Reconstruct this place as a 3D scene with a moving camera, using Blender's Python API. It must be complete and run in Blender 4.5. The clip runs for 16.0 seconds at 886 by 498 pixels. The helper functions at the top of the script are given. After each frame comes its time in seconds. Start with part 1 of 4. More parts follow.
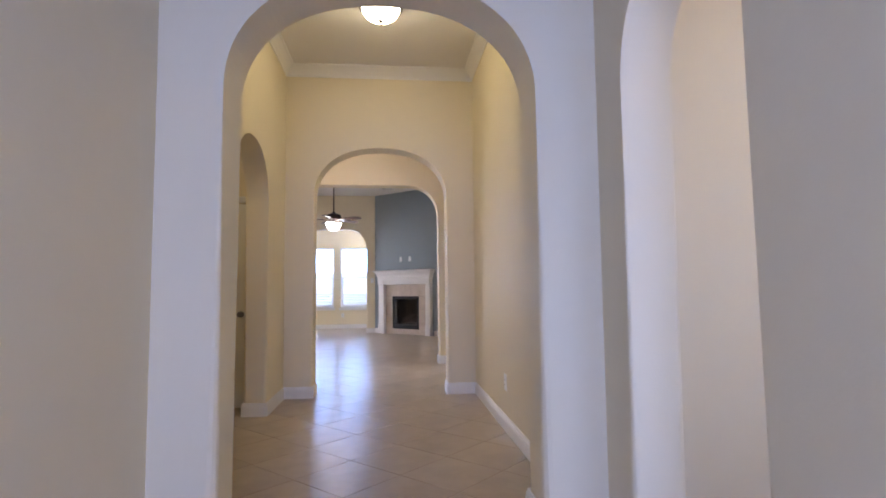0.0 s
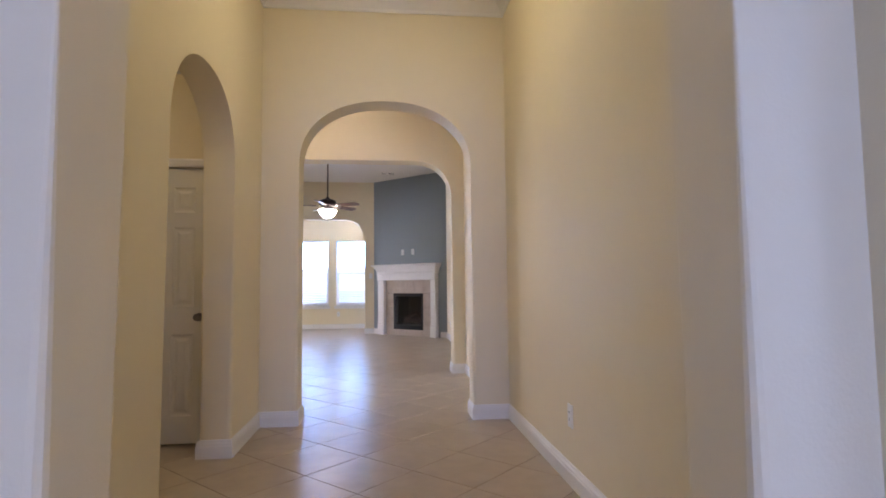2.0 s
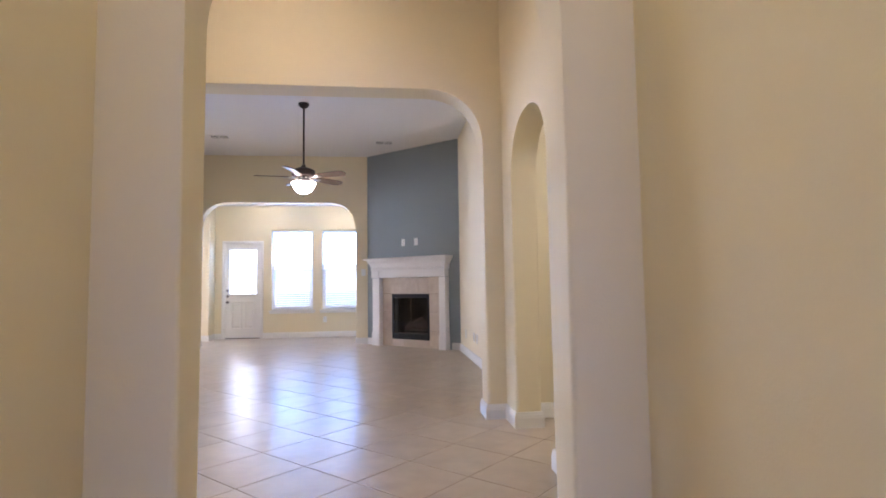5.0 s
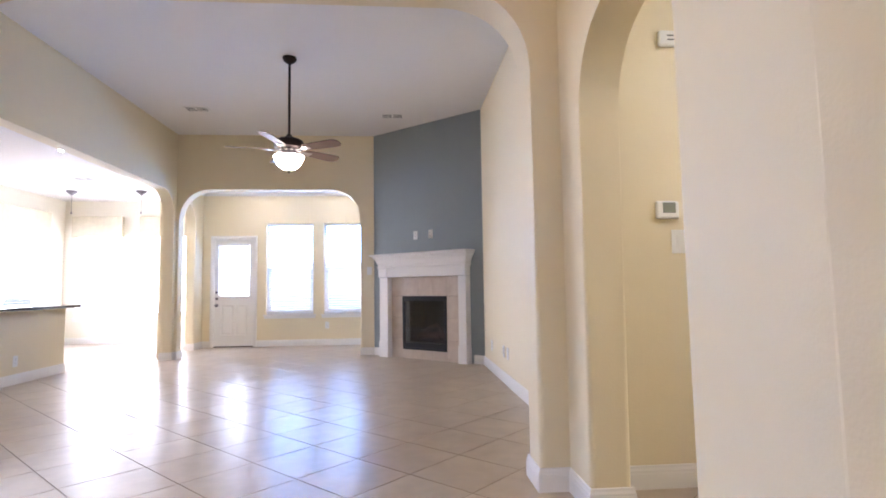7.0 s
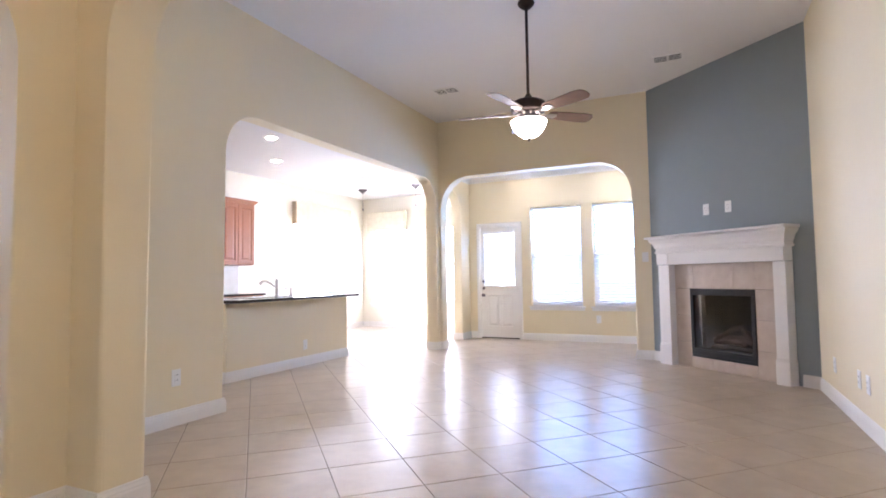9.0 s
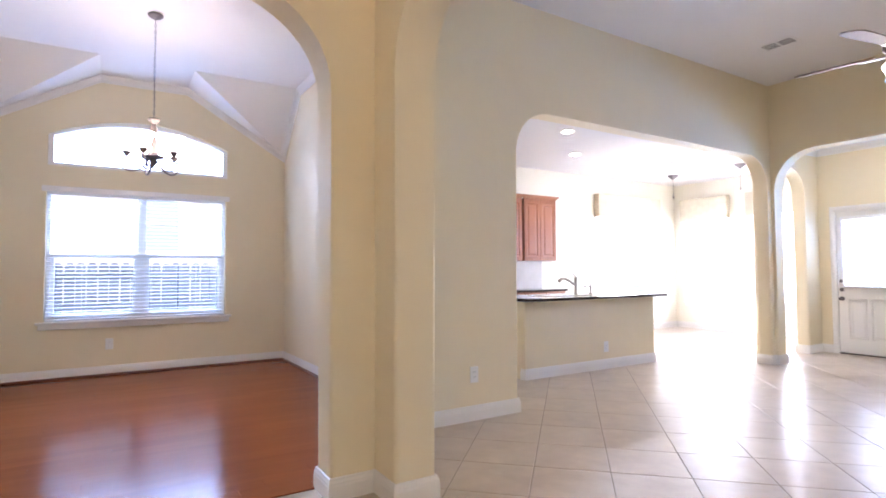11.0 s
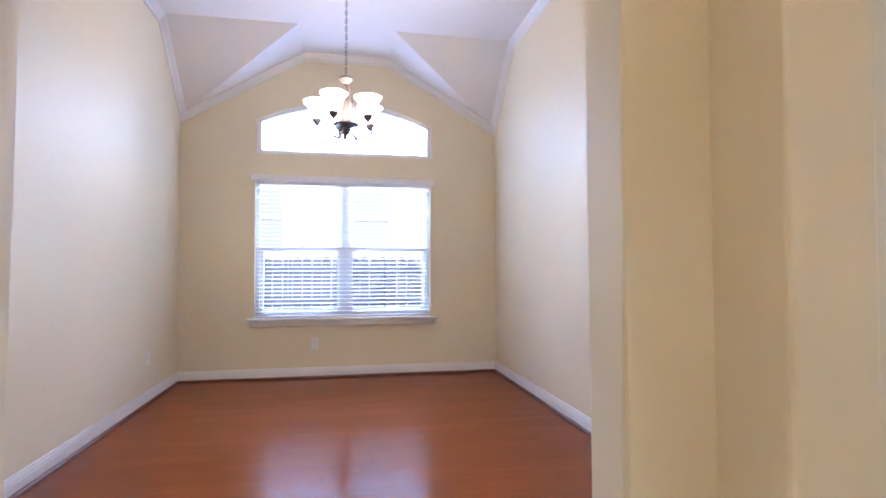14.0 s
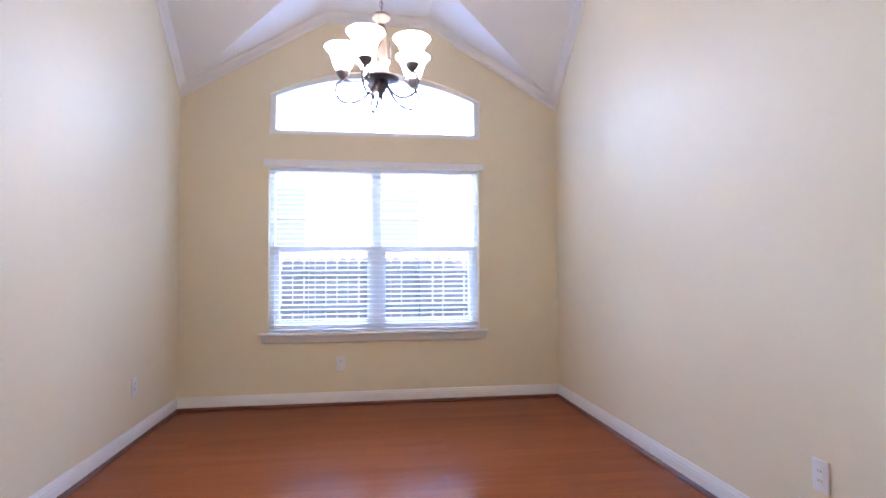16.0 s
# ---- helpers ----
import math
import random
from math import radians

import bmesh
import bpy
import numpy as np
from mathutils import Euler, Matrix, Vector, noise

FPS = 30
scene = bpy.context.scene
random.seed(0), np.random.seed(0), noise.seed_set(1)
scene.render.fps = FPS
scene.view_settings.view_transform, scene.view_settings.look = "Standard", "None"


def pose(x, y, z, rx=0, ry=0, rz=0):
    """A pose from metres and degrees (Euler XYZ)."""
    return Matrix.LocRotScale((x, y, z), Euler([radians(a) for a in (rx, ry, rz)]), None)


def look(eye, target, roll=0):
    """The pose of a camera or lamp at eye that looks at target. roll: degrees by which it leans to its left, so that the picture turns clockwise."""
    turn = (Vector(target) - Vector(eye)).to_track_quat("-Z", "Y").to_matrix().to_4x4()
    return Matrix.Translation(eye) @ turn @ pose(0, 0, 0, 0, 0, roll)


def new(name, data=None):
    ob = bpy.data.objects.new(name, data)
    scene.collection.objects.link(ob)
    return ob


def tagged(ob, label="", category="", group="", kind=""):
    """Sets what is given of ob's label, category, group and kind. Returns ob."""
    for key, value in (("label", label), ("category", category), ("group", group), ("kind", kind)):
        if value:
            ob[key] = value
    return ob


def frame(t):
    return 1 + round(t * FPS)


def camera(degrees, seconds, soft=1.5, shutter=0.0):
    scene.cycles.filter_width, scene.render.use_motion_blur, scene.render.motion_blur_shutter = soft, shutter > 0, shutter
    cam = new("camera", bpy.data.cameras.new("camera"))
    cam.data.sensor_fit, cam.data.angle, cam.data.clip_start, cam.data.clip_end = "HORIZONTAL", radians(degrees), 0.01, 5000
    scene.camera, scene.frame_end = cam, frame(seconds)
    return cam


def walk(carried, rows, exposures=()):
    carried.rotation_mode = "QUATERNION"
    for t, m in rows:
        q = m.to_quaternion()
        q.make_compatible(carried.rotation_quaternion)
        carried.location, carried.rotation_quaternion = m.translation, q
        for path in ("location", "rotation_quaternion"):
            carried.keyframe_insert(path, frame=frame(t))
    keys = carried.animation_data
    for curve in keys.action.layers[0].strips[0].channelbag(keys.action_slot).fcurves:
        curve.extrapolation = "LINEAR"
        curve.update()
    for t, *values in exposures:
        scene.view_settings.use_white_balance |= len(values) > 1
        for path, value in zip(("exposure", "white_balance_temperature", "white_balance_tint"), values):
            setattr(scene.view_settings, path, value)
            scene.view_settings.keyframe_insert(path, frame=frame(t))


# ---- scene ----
cam = camera(79.4, 16.0, soft=1.8)
PATH = [
    (0, (0.595, 0.39, 1.167), (0.789, 2.375, 1.312), -0.6),
    (0.5, (0.543, 0.684, 1.174), (0.74, 2.669, 1.316), -0.7),
    (1, (0.536, 1.018, 1.175), (0.738, 3.003, 1.312), -0.4),
    (1.5, (0.493, 1.376, 1.157), (0.698, 3.361, 1.293), -0.5),
    (2, (0.493, 1.762, 1.141), (0.7, 3.747, 1.276), -0.6),
    (2.5, (0.493, 2.16, 1.123), (0.697, 4.145, 1.26), -0.7),
    (3, (0.481, 2.571, 1.122), (0.69, 4.556, 1.256), -0.7),
    (3.5, (0.472, 3.004, 1.117), (0.682, 4.989, 1.252), -0.8),
    (4, (0.462, 3.44, 1.104), (0.681, 5.423, 1.239), -0.8),
    (6.5, (0.586, 5.47, 1.119), (0.798, 7.454, 1.259), -0.8),
    (7, (0.602, 5.845, 1.088), (0.762, 7.834, 1.232), -0.8),
    (7.5, (0.608, 6.211, 1.136), (0.635, 8.207, 1.263), -0.9),
    (8, (0.627, 6.533, 1.131), (0.419, 8.518, 1.249), -0.9),
    (8.5, (0.661, 6.817, 1.119), (0.168, 8.753, 1.232), -1.0),
    (9, (0.744, 7.065, 1.135), (-0.119, 8.866, 1.243), -0.8),
    (9.5, (0.747, 7.253, 1.173), (-0.395, 8.892, 1.273), -0.5),
    (10, (0.704, 7.334, 1.206), (-0.675, 8.779, 1.302), -0.4),
    (12.5, (0.322, 7.569, 1.242), (-1.577, 8.195, 1.309), -0.2),
    (13, (-0.002, 7.62, 1.224), (-1.93, 8.146, 1.294), -0.2),
    (13.5, (-0.433, 7.676, 1.214), (-2.39, 8.083, 1.286), -0.4),
    (14, (-0.864, 7.716, 1.219), (-2.828, 8.086, 1.29), -0.1),
    (14.5, (-1.226, 7.727, 1.229), (-3.197, 8.061, 1.296), -0.2),
    (15, (-1.535, 7.719, 1.241), (-3.509, 8.034, 1.303), -0.3),
    (15.5, (-1.797, 7.698, 1.249), (-3.773, 7.998, 1.315), -0.2),
    (16, (-1.966, 7.656, 1.24), (-3.944, 7.938, 1.315), -0.3),
]
EXPOSURES = [(0.0, 0.50, 6500, 22), (4.0, 0.55, 6500, 22), (7.0, 0.78, 6500, 22), (10.0, 0.89, 6500, 22), (12.5, 0.95, 6500, 22), (16.0, 0.95, 6500, 22)]
walk(cam, [(t, look(eye, target, roll)) for t, eye, target, roll in PATH], EXPOSURES)

# ---- world, sun, window light, exposure ----
world = bpy.data.worlds.new("sky")
scene.world = world
world.use_nodes = True
wn = world.node_tree.nodes
sky = wn.new("ShaderNodeTexSky")
sky.sky_type = "NISHITA"
sky.sun_disc = False
sky.sun_elevation, sky.sun_rotation = radians(40), radians(76)
wn["Background"].inputs["Strength"].default_value = 0.15
world.node_tree.links.new(sky.outputs["Color"], wn["Background"].inputs["Color"])
sun = new("sun", bpy.data.lights.new("sun", "SUN"))
sun.data.energy, sun.data.angle, sun.data.color = 3.2, radians(0.6), (1.0, 0.95, 0.87)
sun.matrix_world = look((10, 10, 12), (9.0, 9.75, 11.13))


def window_light(name, x, y, z, target, width, height, watts, color=(0.80, 0.90, 1.0)):
    lamp = bpy.data.lights.new(name, "AREA")
    lamp.shape, lamp.size, lamp.size_y = "RECTANGLE", width, height
    lamp.energy, lamp.color = watts, color
    ob = new(name, lamp)
    ob.matrix_world = look((x, y, z), target)
    return ob


DAY = (0.38, 0.60, 1.0)
window_light("skylight_nook", -1.0, 17.3, 2.2, (-1.0, 10, 1.6), 2.7, 1.1, 195, (0.20, 0.46, 1.0))
window_light("daylight_garden_nook", -1.0, 17.3, 1.05, (-1.0, 13, 2.6), 2.7, 1.15, 5.5, (0.66, 0.80, 1.0))
window_light("skylight_nook_door", -2.6, 17.15, 1.6, (-2.6, 10, 1.4), 0.8, 1.3, 14, DAY)
window_light("skylight_breakfast", -4.9, 18.6, 1.6, (-4.9, 15.6, 0.1), 4.6, 2.3, 620, (0.72, 0.82, 1.0))
window_light("skylight_kitchen", -7.3, 16.3, 1.6, (-4.3, 15.9, -0.6), 2.6, 2.1, 290, (0.72, 0.82, 1.0))
window_light("skylight_dining", -10.8, 7.75, 4.0, (-3.0, 7.75, 1.2), 4.4, 2.0, 980, DAY)
window_light("skylight_transom", -7.14, 7.745, 2.76, (-3.0, 7.745, 1.9), 1.85, 0.5, 8.5, (0.26, 0.46, 1.0))
window_light("skylight_entry", 0.55, -2.70, 1.5, (0.55, 3, 1.4), 1.45, 2.4, 58, (0.33, 0.475, 1.0))
# lamp at an assumed window out of view, for the side passage's bluish light
window_light("assumed_skylight_side_passage", 2.7, 0.4, 1.3, (2.6, 2.8, 0.9), 0.9, 1.0, 9, (0.28, 0.46, 1.0))

# ---- materials ----


def material(name, color, rough=0.5, metal=0.0, grain=0.0, grain_scale=40.0, bump=0.0, bump_scale=200.0, spec=0.5,
             wear=0.0, stretch=(1, 1, 1), tint=None):
    """A plain surface with two scales of variation in colour and a fine relief."""
    m = bpy.data.materials.new(name)
    m.use_nodes = True
    nt = m.node_tree
    b = nt.nodes["Principled BSDF"]
    b.inputs["Base Color"].default_value = (*color, 1)
    b.inputs["Roughness"].default_value, b.inputs["Metallic"].default_value = rough, metal
    b.inputs["Specular IOR Level"].default_value = spec
    co = nt.nodes.new("ShaderNodeTexCoord")
    mp = nt.nodes.new("ShaderNodeMapping")
    mp.inputs["Scale"].default_value = stretch
    nt.links.new(co.outputs["Object"], mp.inputs["Vector"])
    if grain or wear:
        fine, broad = nt.nodes.new("ShaderNodeTexNoise"), nt.nodes.new("ShaderNodeTexNoise")
        fine.inputs["Scale"].default_value, fine.inputs["Detail"].default_value = grain_scale, 5
        broad.inputs["Scale"].default_value, broad.inputs["Detail"].default_value = 1.3, 3
        mix = nt.nodes.new("ShaderNodeMath")
        mix.operation = "MULTIPLY_ADD"
        mix.inputs[1].default_value = 0.5
        add = nt.nodes.new("ShaderNodeMath")
        add.operation = "MULTIPLY"
        add.inputs[1].default_value = 0.5
        ramp = nt.nodes.new("ShaderNodeMapRange")
        ramp.inputs["From Min"].default_value, ramp.inputs["From Max"].default_value = 0.15, 0.85
        for tex in (fine, broad):
            nt.links.new(mp.outputs["Vector"], tex.inputs["Vector"])
        nt.links.new(broad.outputs["Fac"], add.inputs[0])
        nt.links.new(fine.outputs["Fac"], mix.inputs[0])
        nt.links.new(add.outputs[0], mix.inputs[2])
        nt.links.new(mix.outputs[0], ramp.inputs["Value"])
        mixc = nt.nodes.new("ShaderNodeMix")
        mixc.data_type = "RGBA"
        dark = tint or tuple(c * (1 - grain) for c in color)
        mixc.inputs["A"].default_value = (*dark, 1)
        mixc.inputs["B"].default_value = (*[min(1, c * (1 + 0.5 * grain)) for c in color], 1)
        nt.links.new(ramp.outputs["Result"], mixc.inputs["Factor"])
        nt.links.new(mixc.outputs["Result"], b.inputs["Base Color"])
        if wear:
            rr = nt.nodes.new("ShaderNodeMapRange")
            rr.inputs["To Min"].default_value, rr.inputs["To Max"].default_value = max(0.02, rough - wear), rough + wear
            nt.links.new(broad.outputs["Fac"], rr.inputs["Value"])
            nt.links.new(rr.outputs["Result"], b.inputs["Roughness"])
    if bump:
        t = nt.nodes.new("ShaderNodeTexNoise")
        t.inputs["Scale"].default_value, t.inputs["Detail"].default_value = bump_scale, 3
        nt.links.new(mp.outputs["Vector"], t.inputs["Vector"])
        bp = nt.nodes.new("ShaderNodeBump")
        bp.inputs["Strength"].default_value, bp.inputs["Distance"].default_value = bump, 0.002
        nt.links.new(t.outputs["Fac"], bp.inputs["Height"])
        nt.links.new(bp.outputs["Normal"], b.inputs["Normal"])
    return m


def piece_material(name, light, dark, rough, grain_scale, stretch, bump=0.1, spread=0.5, vein=0.25, spec=0.5):
    """A surface of pieces: each takes its own tone, with clouds and fine grain inside."""
    m = bpy.data.materials.new(name)
    m.use_nodes = True
    nt = m.node_tree
    b = nt.nodes["Principled BSDF"]
    b.inputs["Specular IOR Level"].default_value = spec
    info, co, mp = nt.nodes.new("ShaderNodeObjectInfo"), nt.nodes.new("ShaderNodeTexCoord"), nt.nodes.new("ShaderNodeMapping")
    geo = nt.nodes.new("ShaderNodeNewGeometry")
    mp.inputs["Scale"].default_value = stretch

    def calc(op, x, y, z=0.0):
        n = nt.nodes.new("ShaderNodeMath")
        n.operation = op
        for k, v in enumerate((x, y, z)):
            if isinstance(v, (int, float)):
                n.inputs[k].default_value = v
            else:
                nt.links.new(v, n.inputs[k])
        return n.outputs[0]

    own = calc("FRACT", calc("ADD", info.outputs["Random"], geo.outputs["Random Per Island"]), 0)
    shift = nt.nodes.new("ShaderNodeCombineXYZ")
    for k in range(3):
        nt.links.new(calc("MULTIPLY", own, 11.0 + 6 * k), shift.inputs[k])
    nt.links.new(co.outputs["Object"], mp.inputs["Vector"])
    nt.links.new(shift.outputs[0], mp.inputs["Location"])
    fine, broad = nt.nodes.new("ShaderNodeTexNoise"), nt.nodes.new("ShaderNodeTexNoise")
    fine.inputs["Scale"].default_value, fine.inputs["Detail"].default_value = grain_scale * 2.2, 2
    broad.inputs["Scale"].default_value, broad.inputs["Detail"].default_value = grain_scale, 2
    for tex in (fine, broad):
        nt.links.new(mp.outputs["Vector"], tex.inputs["Vector"])
    cloud = calc("MULTIPLY_ADD", fine.outputs["Fac"], 0.3, calc("MULTIPLY", broad.outputs["Fac"], 0.7))
    tone = calc("MULTIPLY_ADD", calc("SUBTRACT", cloud, 0.5), (1 - spread) / (2 * vein), calc("MULTIPLY_ADD", own, spread, (1 - spread) / 2))
    ramp = nt.nodes.new("ShaderNodeValToRGB")
    ramp.color_ramp.elements[0].color, ramp.color_ramp.elements[1].color = (*dark, 1), (*light, 1)
    nt.links.new(tone, ramp.inputs["Fac"])
    nt.links.new(ramp.outputs["Color"], b.inputs["Base Color"])
    b.inputs["Roughness"].default_value = rough
    if not bump:
        return m
    bp = nt.nodes.new("ShaderNodeBump")
    bp.inputs["Strength"].default_value, bp.inputs["Distance"].default_value = bump, 0.002
    nt.links.new(fine.outputs["Fac"], bp.inputs["Height"])
    nt.links.new(bp.outputs["Normal"], b.inputs["Normal"])
    return m


def glow(name, color, strength):
    m = material(name, color, 0.35)
    b = m.node_tree.nodes["Principled BSDF"]
    b.inputs["Emission Color"].default_value, b.inputs["Emission Strength"].default_value = (*color, 1), strength
    return m


def glass(name, color=(1, 1, 1), rough=0.0):
    m = material(name, color, rough)
    b = m.node_tree.nodes["Principled BSDF"]
    b.inputs["Transmission Weight"].default_value, b.inputs["IOR"].default_value = 1.0, 1.05
    return m


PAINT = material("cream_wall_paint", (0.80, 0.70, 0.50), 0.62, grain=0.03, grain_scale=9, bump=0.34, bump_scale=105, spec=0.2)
# the same cream, lightened to stand in for daylight flooding kitchen and breakfast walls
LIT_PAINT = material("cream_paint_lightened_by_daylight", (0.85, 0.80, 0.68), 0.55, grain=0.03, grain_scale=9, bump=0.16, bump_scale=170, spec=0.3)
BLUE = material("slate_blue_wall_paint", (0.265, 0.305, 0.315), 0.55, grain=0.04, grain_scale=9, bump=0.16, bump_scale=170, spec=0.3)
CEIL = material("ceiling_paint", (0.80, 0.775, 0.75), 0.8, grain=0.02, grain_scale=12, bump=0.3, bump_scale=120, spec=0.2)
TRIM = material("white_trim_paint", (0.81, 0.785, 0.75), 0.32, grain=0.03, grain_scale=14, bump=0.03, bump_scale=60)
DOOR = material("white_door_paint", (0.80, 0.77, 0.70), 0.38, grain=0.03, grain_scale=16, bump=0.05, bump_scale=80)
PLASTIC = material("white_plastic", (0.82, 0.81, 0.78), 0.35, grain=0.02, grain_scale=30)
BLIND = material("white_blind_slat", (0.86, 0.87, 0.90), 0.45, grain=0.03, grain_scale=30)
# dark plates in this colour stand in for shade inside slots and vent openings
SLOT_SHADE = material("dark_slot_shade", (0.03, 0.03, 0.03), 0.6)
GROUT = material("tile_grout", (0.21, 0.172, 0.13), 0.85, grain=0.2, grain_scale=60, bump=0.3, bump_scale=300)
TILE = piece_material("beige_porcelain_tile", (0.54, 0.44, 0.335), (0.36, 0.28, 0.205), 0.28, 5.0, (1, 1, 1), 0.0, 0.22, 0.27, 0.45)
SURROUND = piece_material("beige_stone_surround_tile", (0.62, 0.52, 0.43), (0.46, 0.36, 0.28), 0.35, 6.0, (1, 1, 1), 0.08, 0.3, 0.2)
WOOD = piece_material("reddish_floor_plank", (0.285, 0.079, 0.026), (0.19, 0.050, 0.0165), 0.15, 3.5, (5, 0.4, 1), 0.0, 0.24, 0.42, 0.042)
WOODBASE = material("dark_wood_gap", (0.085, 0.026, 0.013), 0.6, grain=0.2, grain_scale=30)
SHOEWOOD = material("reddish_shoe_wood", (0.15, 0.042, 0.019), 0.4, grain=0.3, grain_scale=20)
CABINET = material("reddish_cabinet_wood", (0.34, 0.122, 0.054), 0.35, grain=0.35, grain_scale=14, bump=0.06, bump_scale=40, stretch=(4, 4, 0.5))
GRANITE = material("dark_granite", (0.035, 0.03, 0.03), 0.12, grain=0.6, grain_scale=160, wear=0.04)
BRONZE = material("oil_rubbed_bronze", (0.045, 0.03, 0.026), 0.42, 0.7, grain=0.3, grain_scale=40, wear=0.08)
NICKEL = material("brushed_nickel", (0.55, 0.52, 0.47), 0.28, 1.0, grain=0.1, grain_scale=90, stretch=(1, 1, 8))
PEWTER = material("antique_pewter", (0.20, 0.18, 0.19), 0.48, 0.6, grain=0.35, grain_scale=40, wear=0.1)
ANTIQUE = material("antique_cream_finish", (0.17, 0.14, 0.12), 0.5, 0.1, grain=0.45, grain_scale=30, bump=0.1, bump_scale=60)
BLADE = material("walnut_fan_blade", (0.17, 0.095, 0.06), 0.42, grain=0.4, grain_scale=18, stretch=(1, 8, 1), bump=0.05, bump_scale=50)
BLACK = material("black_painted_steel", (0.010, 0.010, 0.011), 0.5, 0.0, spec=0.25, grain=0.3, grain_scale=50, wear=0.1)
FIREGLASS = glass("dark_fireplace_glass", (0.34, 0.32, 0.33), 0.02)
FIREGLASS.node_tree.nodes["Principled BSDF"].inputs["IOR"].default_value = 1.45
SOOT = material("sooted_steel", (0.035, 0.032, 0.031), 0.7, grain=0.4, grain_scale=14, bump=0.2, bump_scale=60)
LOG = material("ceramic_log", (0.26, 0.17, 0.14), 0.85, grain=0.5, grain_scale=20, bump=0.5, bump_scale=30)
LCD = material("grey_display", (0.22, 0.24, 0.20), 0.25, grain=0.05)
FABRIC = material("patterned_valance_fabric", (0.70, 0.62, 0.46), 0.9, grain=0.35, grain_scale=9, bump=0.3, bump_scale=120)
PANE = glass("window_glass")
SHADE = glow("lit_frosted_glass", (1.0, 0.91, 0.86), 10.0)
BOWL = glow("lit_alabaster_glass", (1.0, 0.92, 0.58), 28.0)
CORRIDOR_FILL = glow("corridor_fill_glass", (0.86, 0.94, 1.0), 42.0)
SIDE_FILL = glow("side_passage_fill_glass", (1.0, 0.95, 0.86), 28.0)
VESTIBULE_FILL = glow("vestibule_fill_glass", (1.0, 0.87, 0.70), 32.0)
NEIGHBOURGLASS = material("neighbour_window_glass", (0.33, 0.38, 0.47), 0.2, grain=0.1)
CLOSET_FILL = glow("closet_fill_glass", (1.0, 0.87, 0.55), 7.0)
FANBOWL = glow("lit_fan_bowl", (1.0, 0.94, 0.88), 20.0)
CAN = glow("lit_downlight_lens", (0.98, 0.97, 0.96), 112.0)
FENCE = material("weathered_fence_board", (0.33, 0.32, 0.355), 0.85, grain=0.4, grain_scale=12, bump=0.3, bump_scale=40, stretch=(4, 4, 0.6))
GRASS = material("lawn", (0.07, 0.10, 0.035), 0.9, grain=0.5, grain_scale=18, bump=0.6, bump_scale=90)
BRICK = material("neighbour_brick", (0.66, 0.65, 0.66), 0.85, grain=0.3, grain_scale=6, bump=0.3, bump_scale=20)
ROOF = material("asphalt_shingle", (0.12, 0.11, 0.11), 0.9, grain=0.3, grain_scale=14, bump=0.4, bump_scale=40)
BACKSPLASH = material("pale_marble_backsplash", (0.55, 0.54, 0.54), 0.25, grain=0.25, grain_scale=5)
STEEL = material("stainless_steel", (0.6, 0.6, 0.6), 0.25, 1.0, grain=0.08, grain_scale=80)

# ---- building helpers ----


def finish(ob, smooth):
    if smooth:
        for p in ob.data.polygons:
            p.use_smooth = True
    return ob


def part(name, bm, mat, parent=None, label="", smooth=False):
    """One mesh object from a bmesh, under its thing."""
    bmesh.ops.recalc_face_normals(bm, faces=bm.faces)
    me = bpy.data.meshes.new(name)
    bm.to_mesh(me)
    bm.free()
    me.materials.append(mat)
    ob = new(name, me)
    ob.parent = parent
    if label:
        tagged(ob, label)
    return finish(ob, smooth)


def thing(name, label, category, m=None, group=""):
    ob = new(name)
    ob.empty_display_size = 0.1
    if m is not None:
        ob.matrix_world = m
    return tagged(ob, label, category, group)


def structure(name, bm, mat, label="", smooth=False):
    return tagged(part(name, bm, mat, None, label, smooth), kind="structure")


def box(bm, x0, y0, z0, x1, y1, z1, bevel=0.0):
    made = bmesh.ops.create_cube(bm, size=1, matrix=Matrix.Translation(((x0 + x1) / 2, (y0 + y1) / 2, (z0 + z1) / 2))
                                 @ Matrix.Diagonal((abs(x1 - x0), abs(y1 - y0), abs(z1 - z0), 1)))
    if bevel:
        edges = list({e for v in made["verts"] for e in v.link_edges})
        bmesh.ops.bevel(bm, geom=edges, offset=bevel, segments=2, profile=0.5, affect="EDGES")
    return bm


def boxed(*a, bevel=0.0):
    return box(bmesh.new(), *a, bevel=bevel)


def prism(bm, outline, t0, t1, axis):
    """A polygon (u, z) extruded from t0 to t1; axis 'x': u is y; axis 'y': u is x; axis 'z': the polygon is (x, y)."""
    put = {"x": lambda u, z, t: (t, u, z), "y": lambda u, z, t: (u, t, z), "z": lambda u, z, t: (u, z, t)}[axis]
    a = [bm.verts.new(put(u, z, t0)) for u, z in outline]
    b = [bm.verts.new(put(u, z, t1)) for u, z in outline]
    bm.faces.new(a)
    bm.faces.new(b)
    rim = []
    for i in range(len(a)):
        j = (i + 1) % len(a)
        bm.faces.new((a[i], a[j], b[j], b[i]))
        rim.append((a[i], a[j], b[i], b[j]))
    return a, b


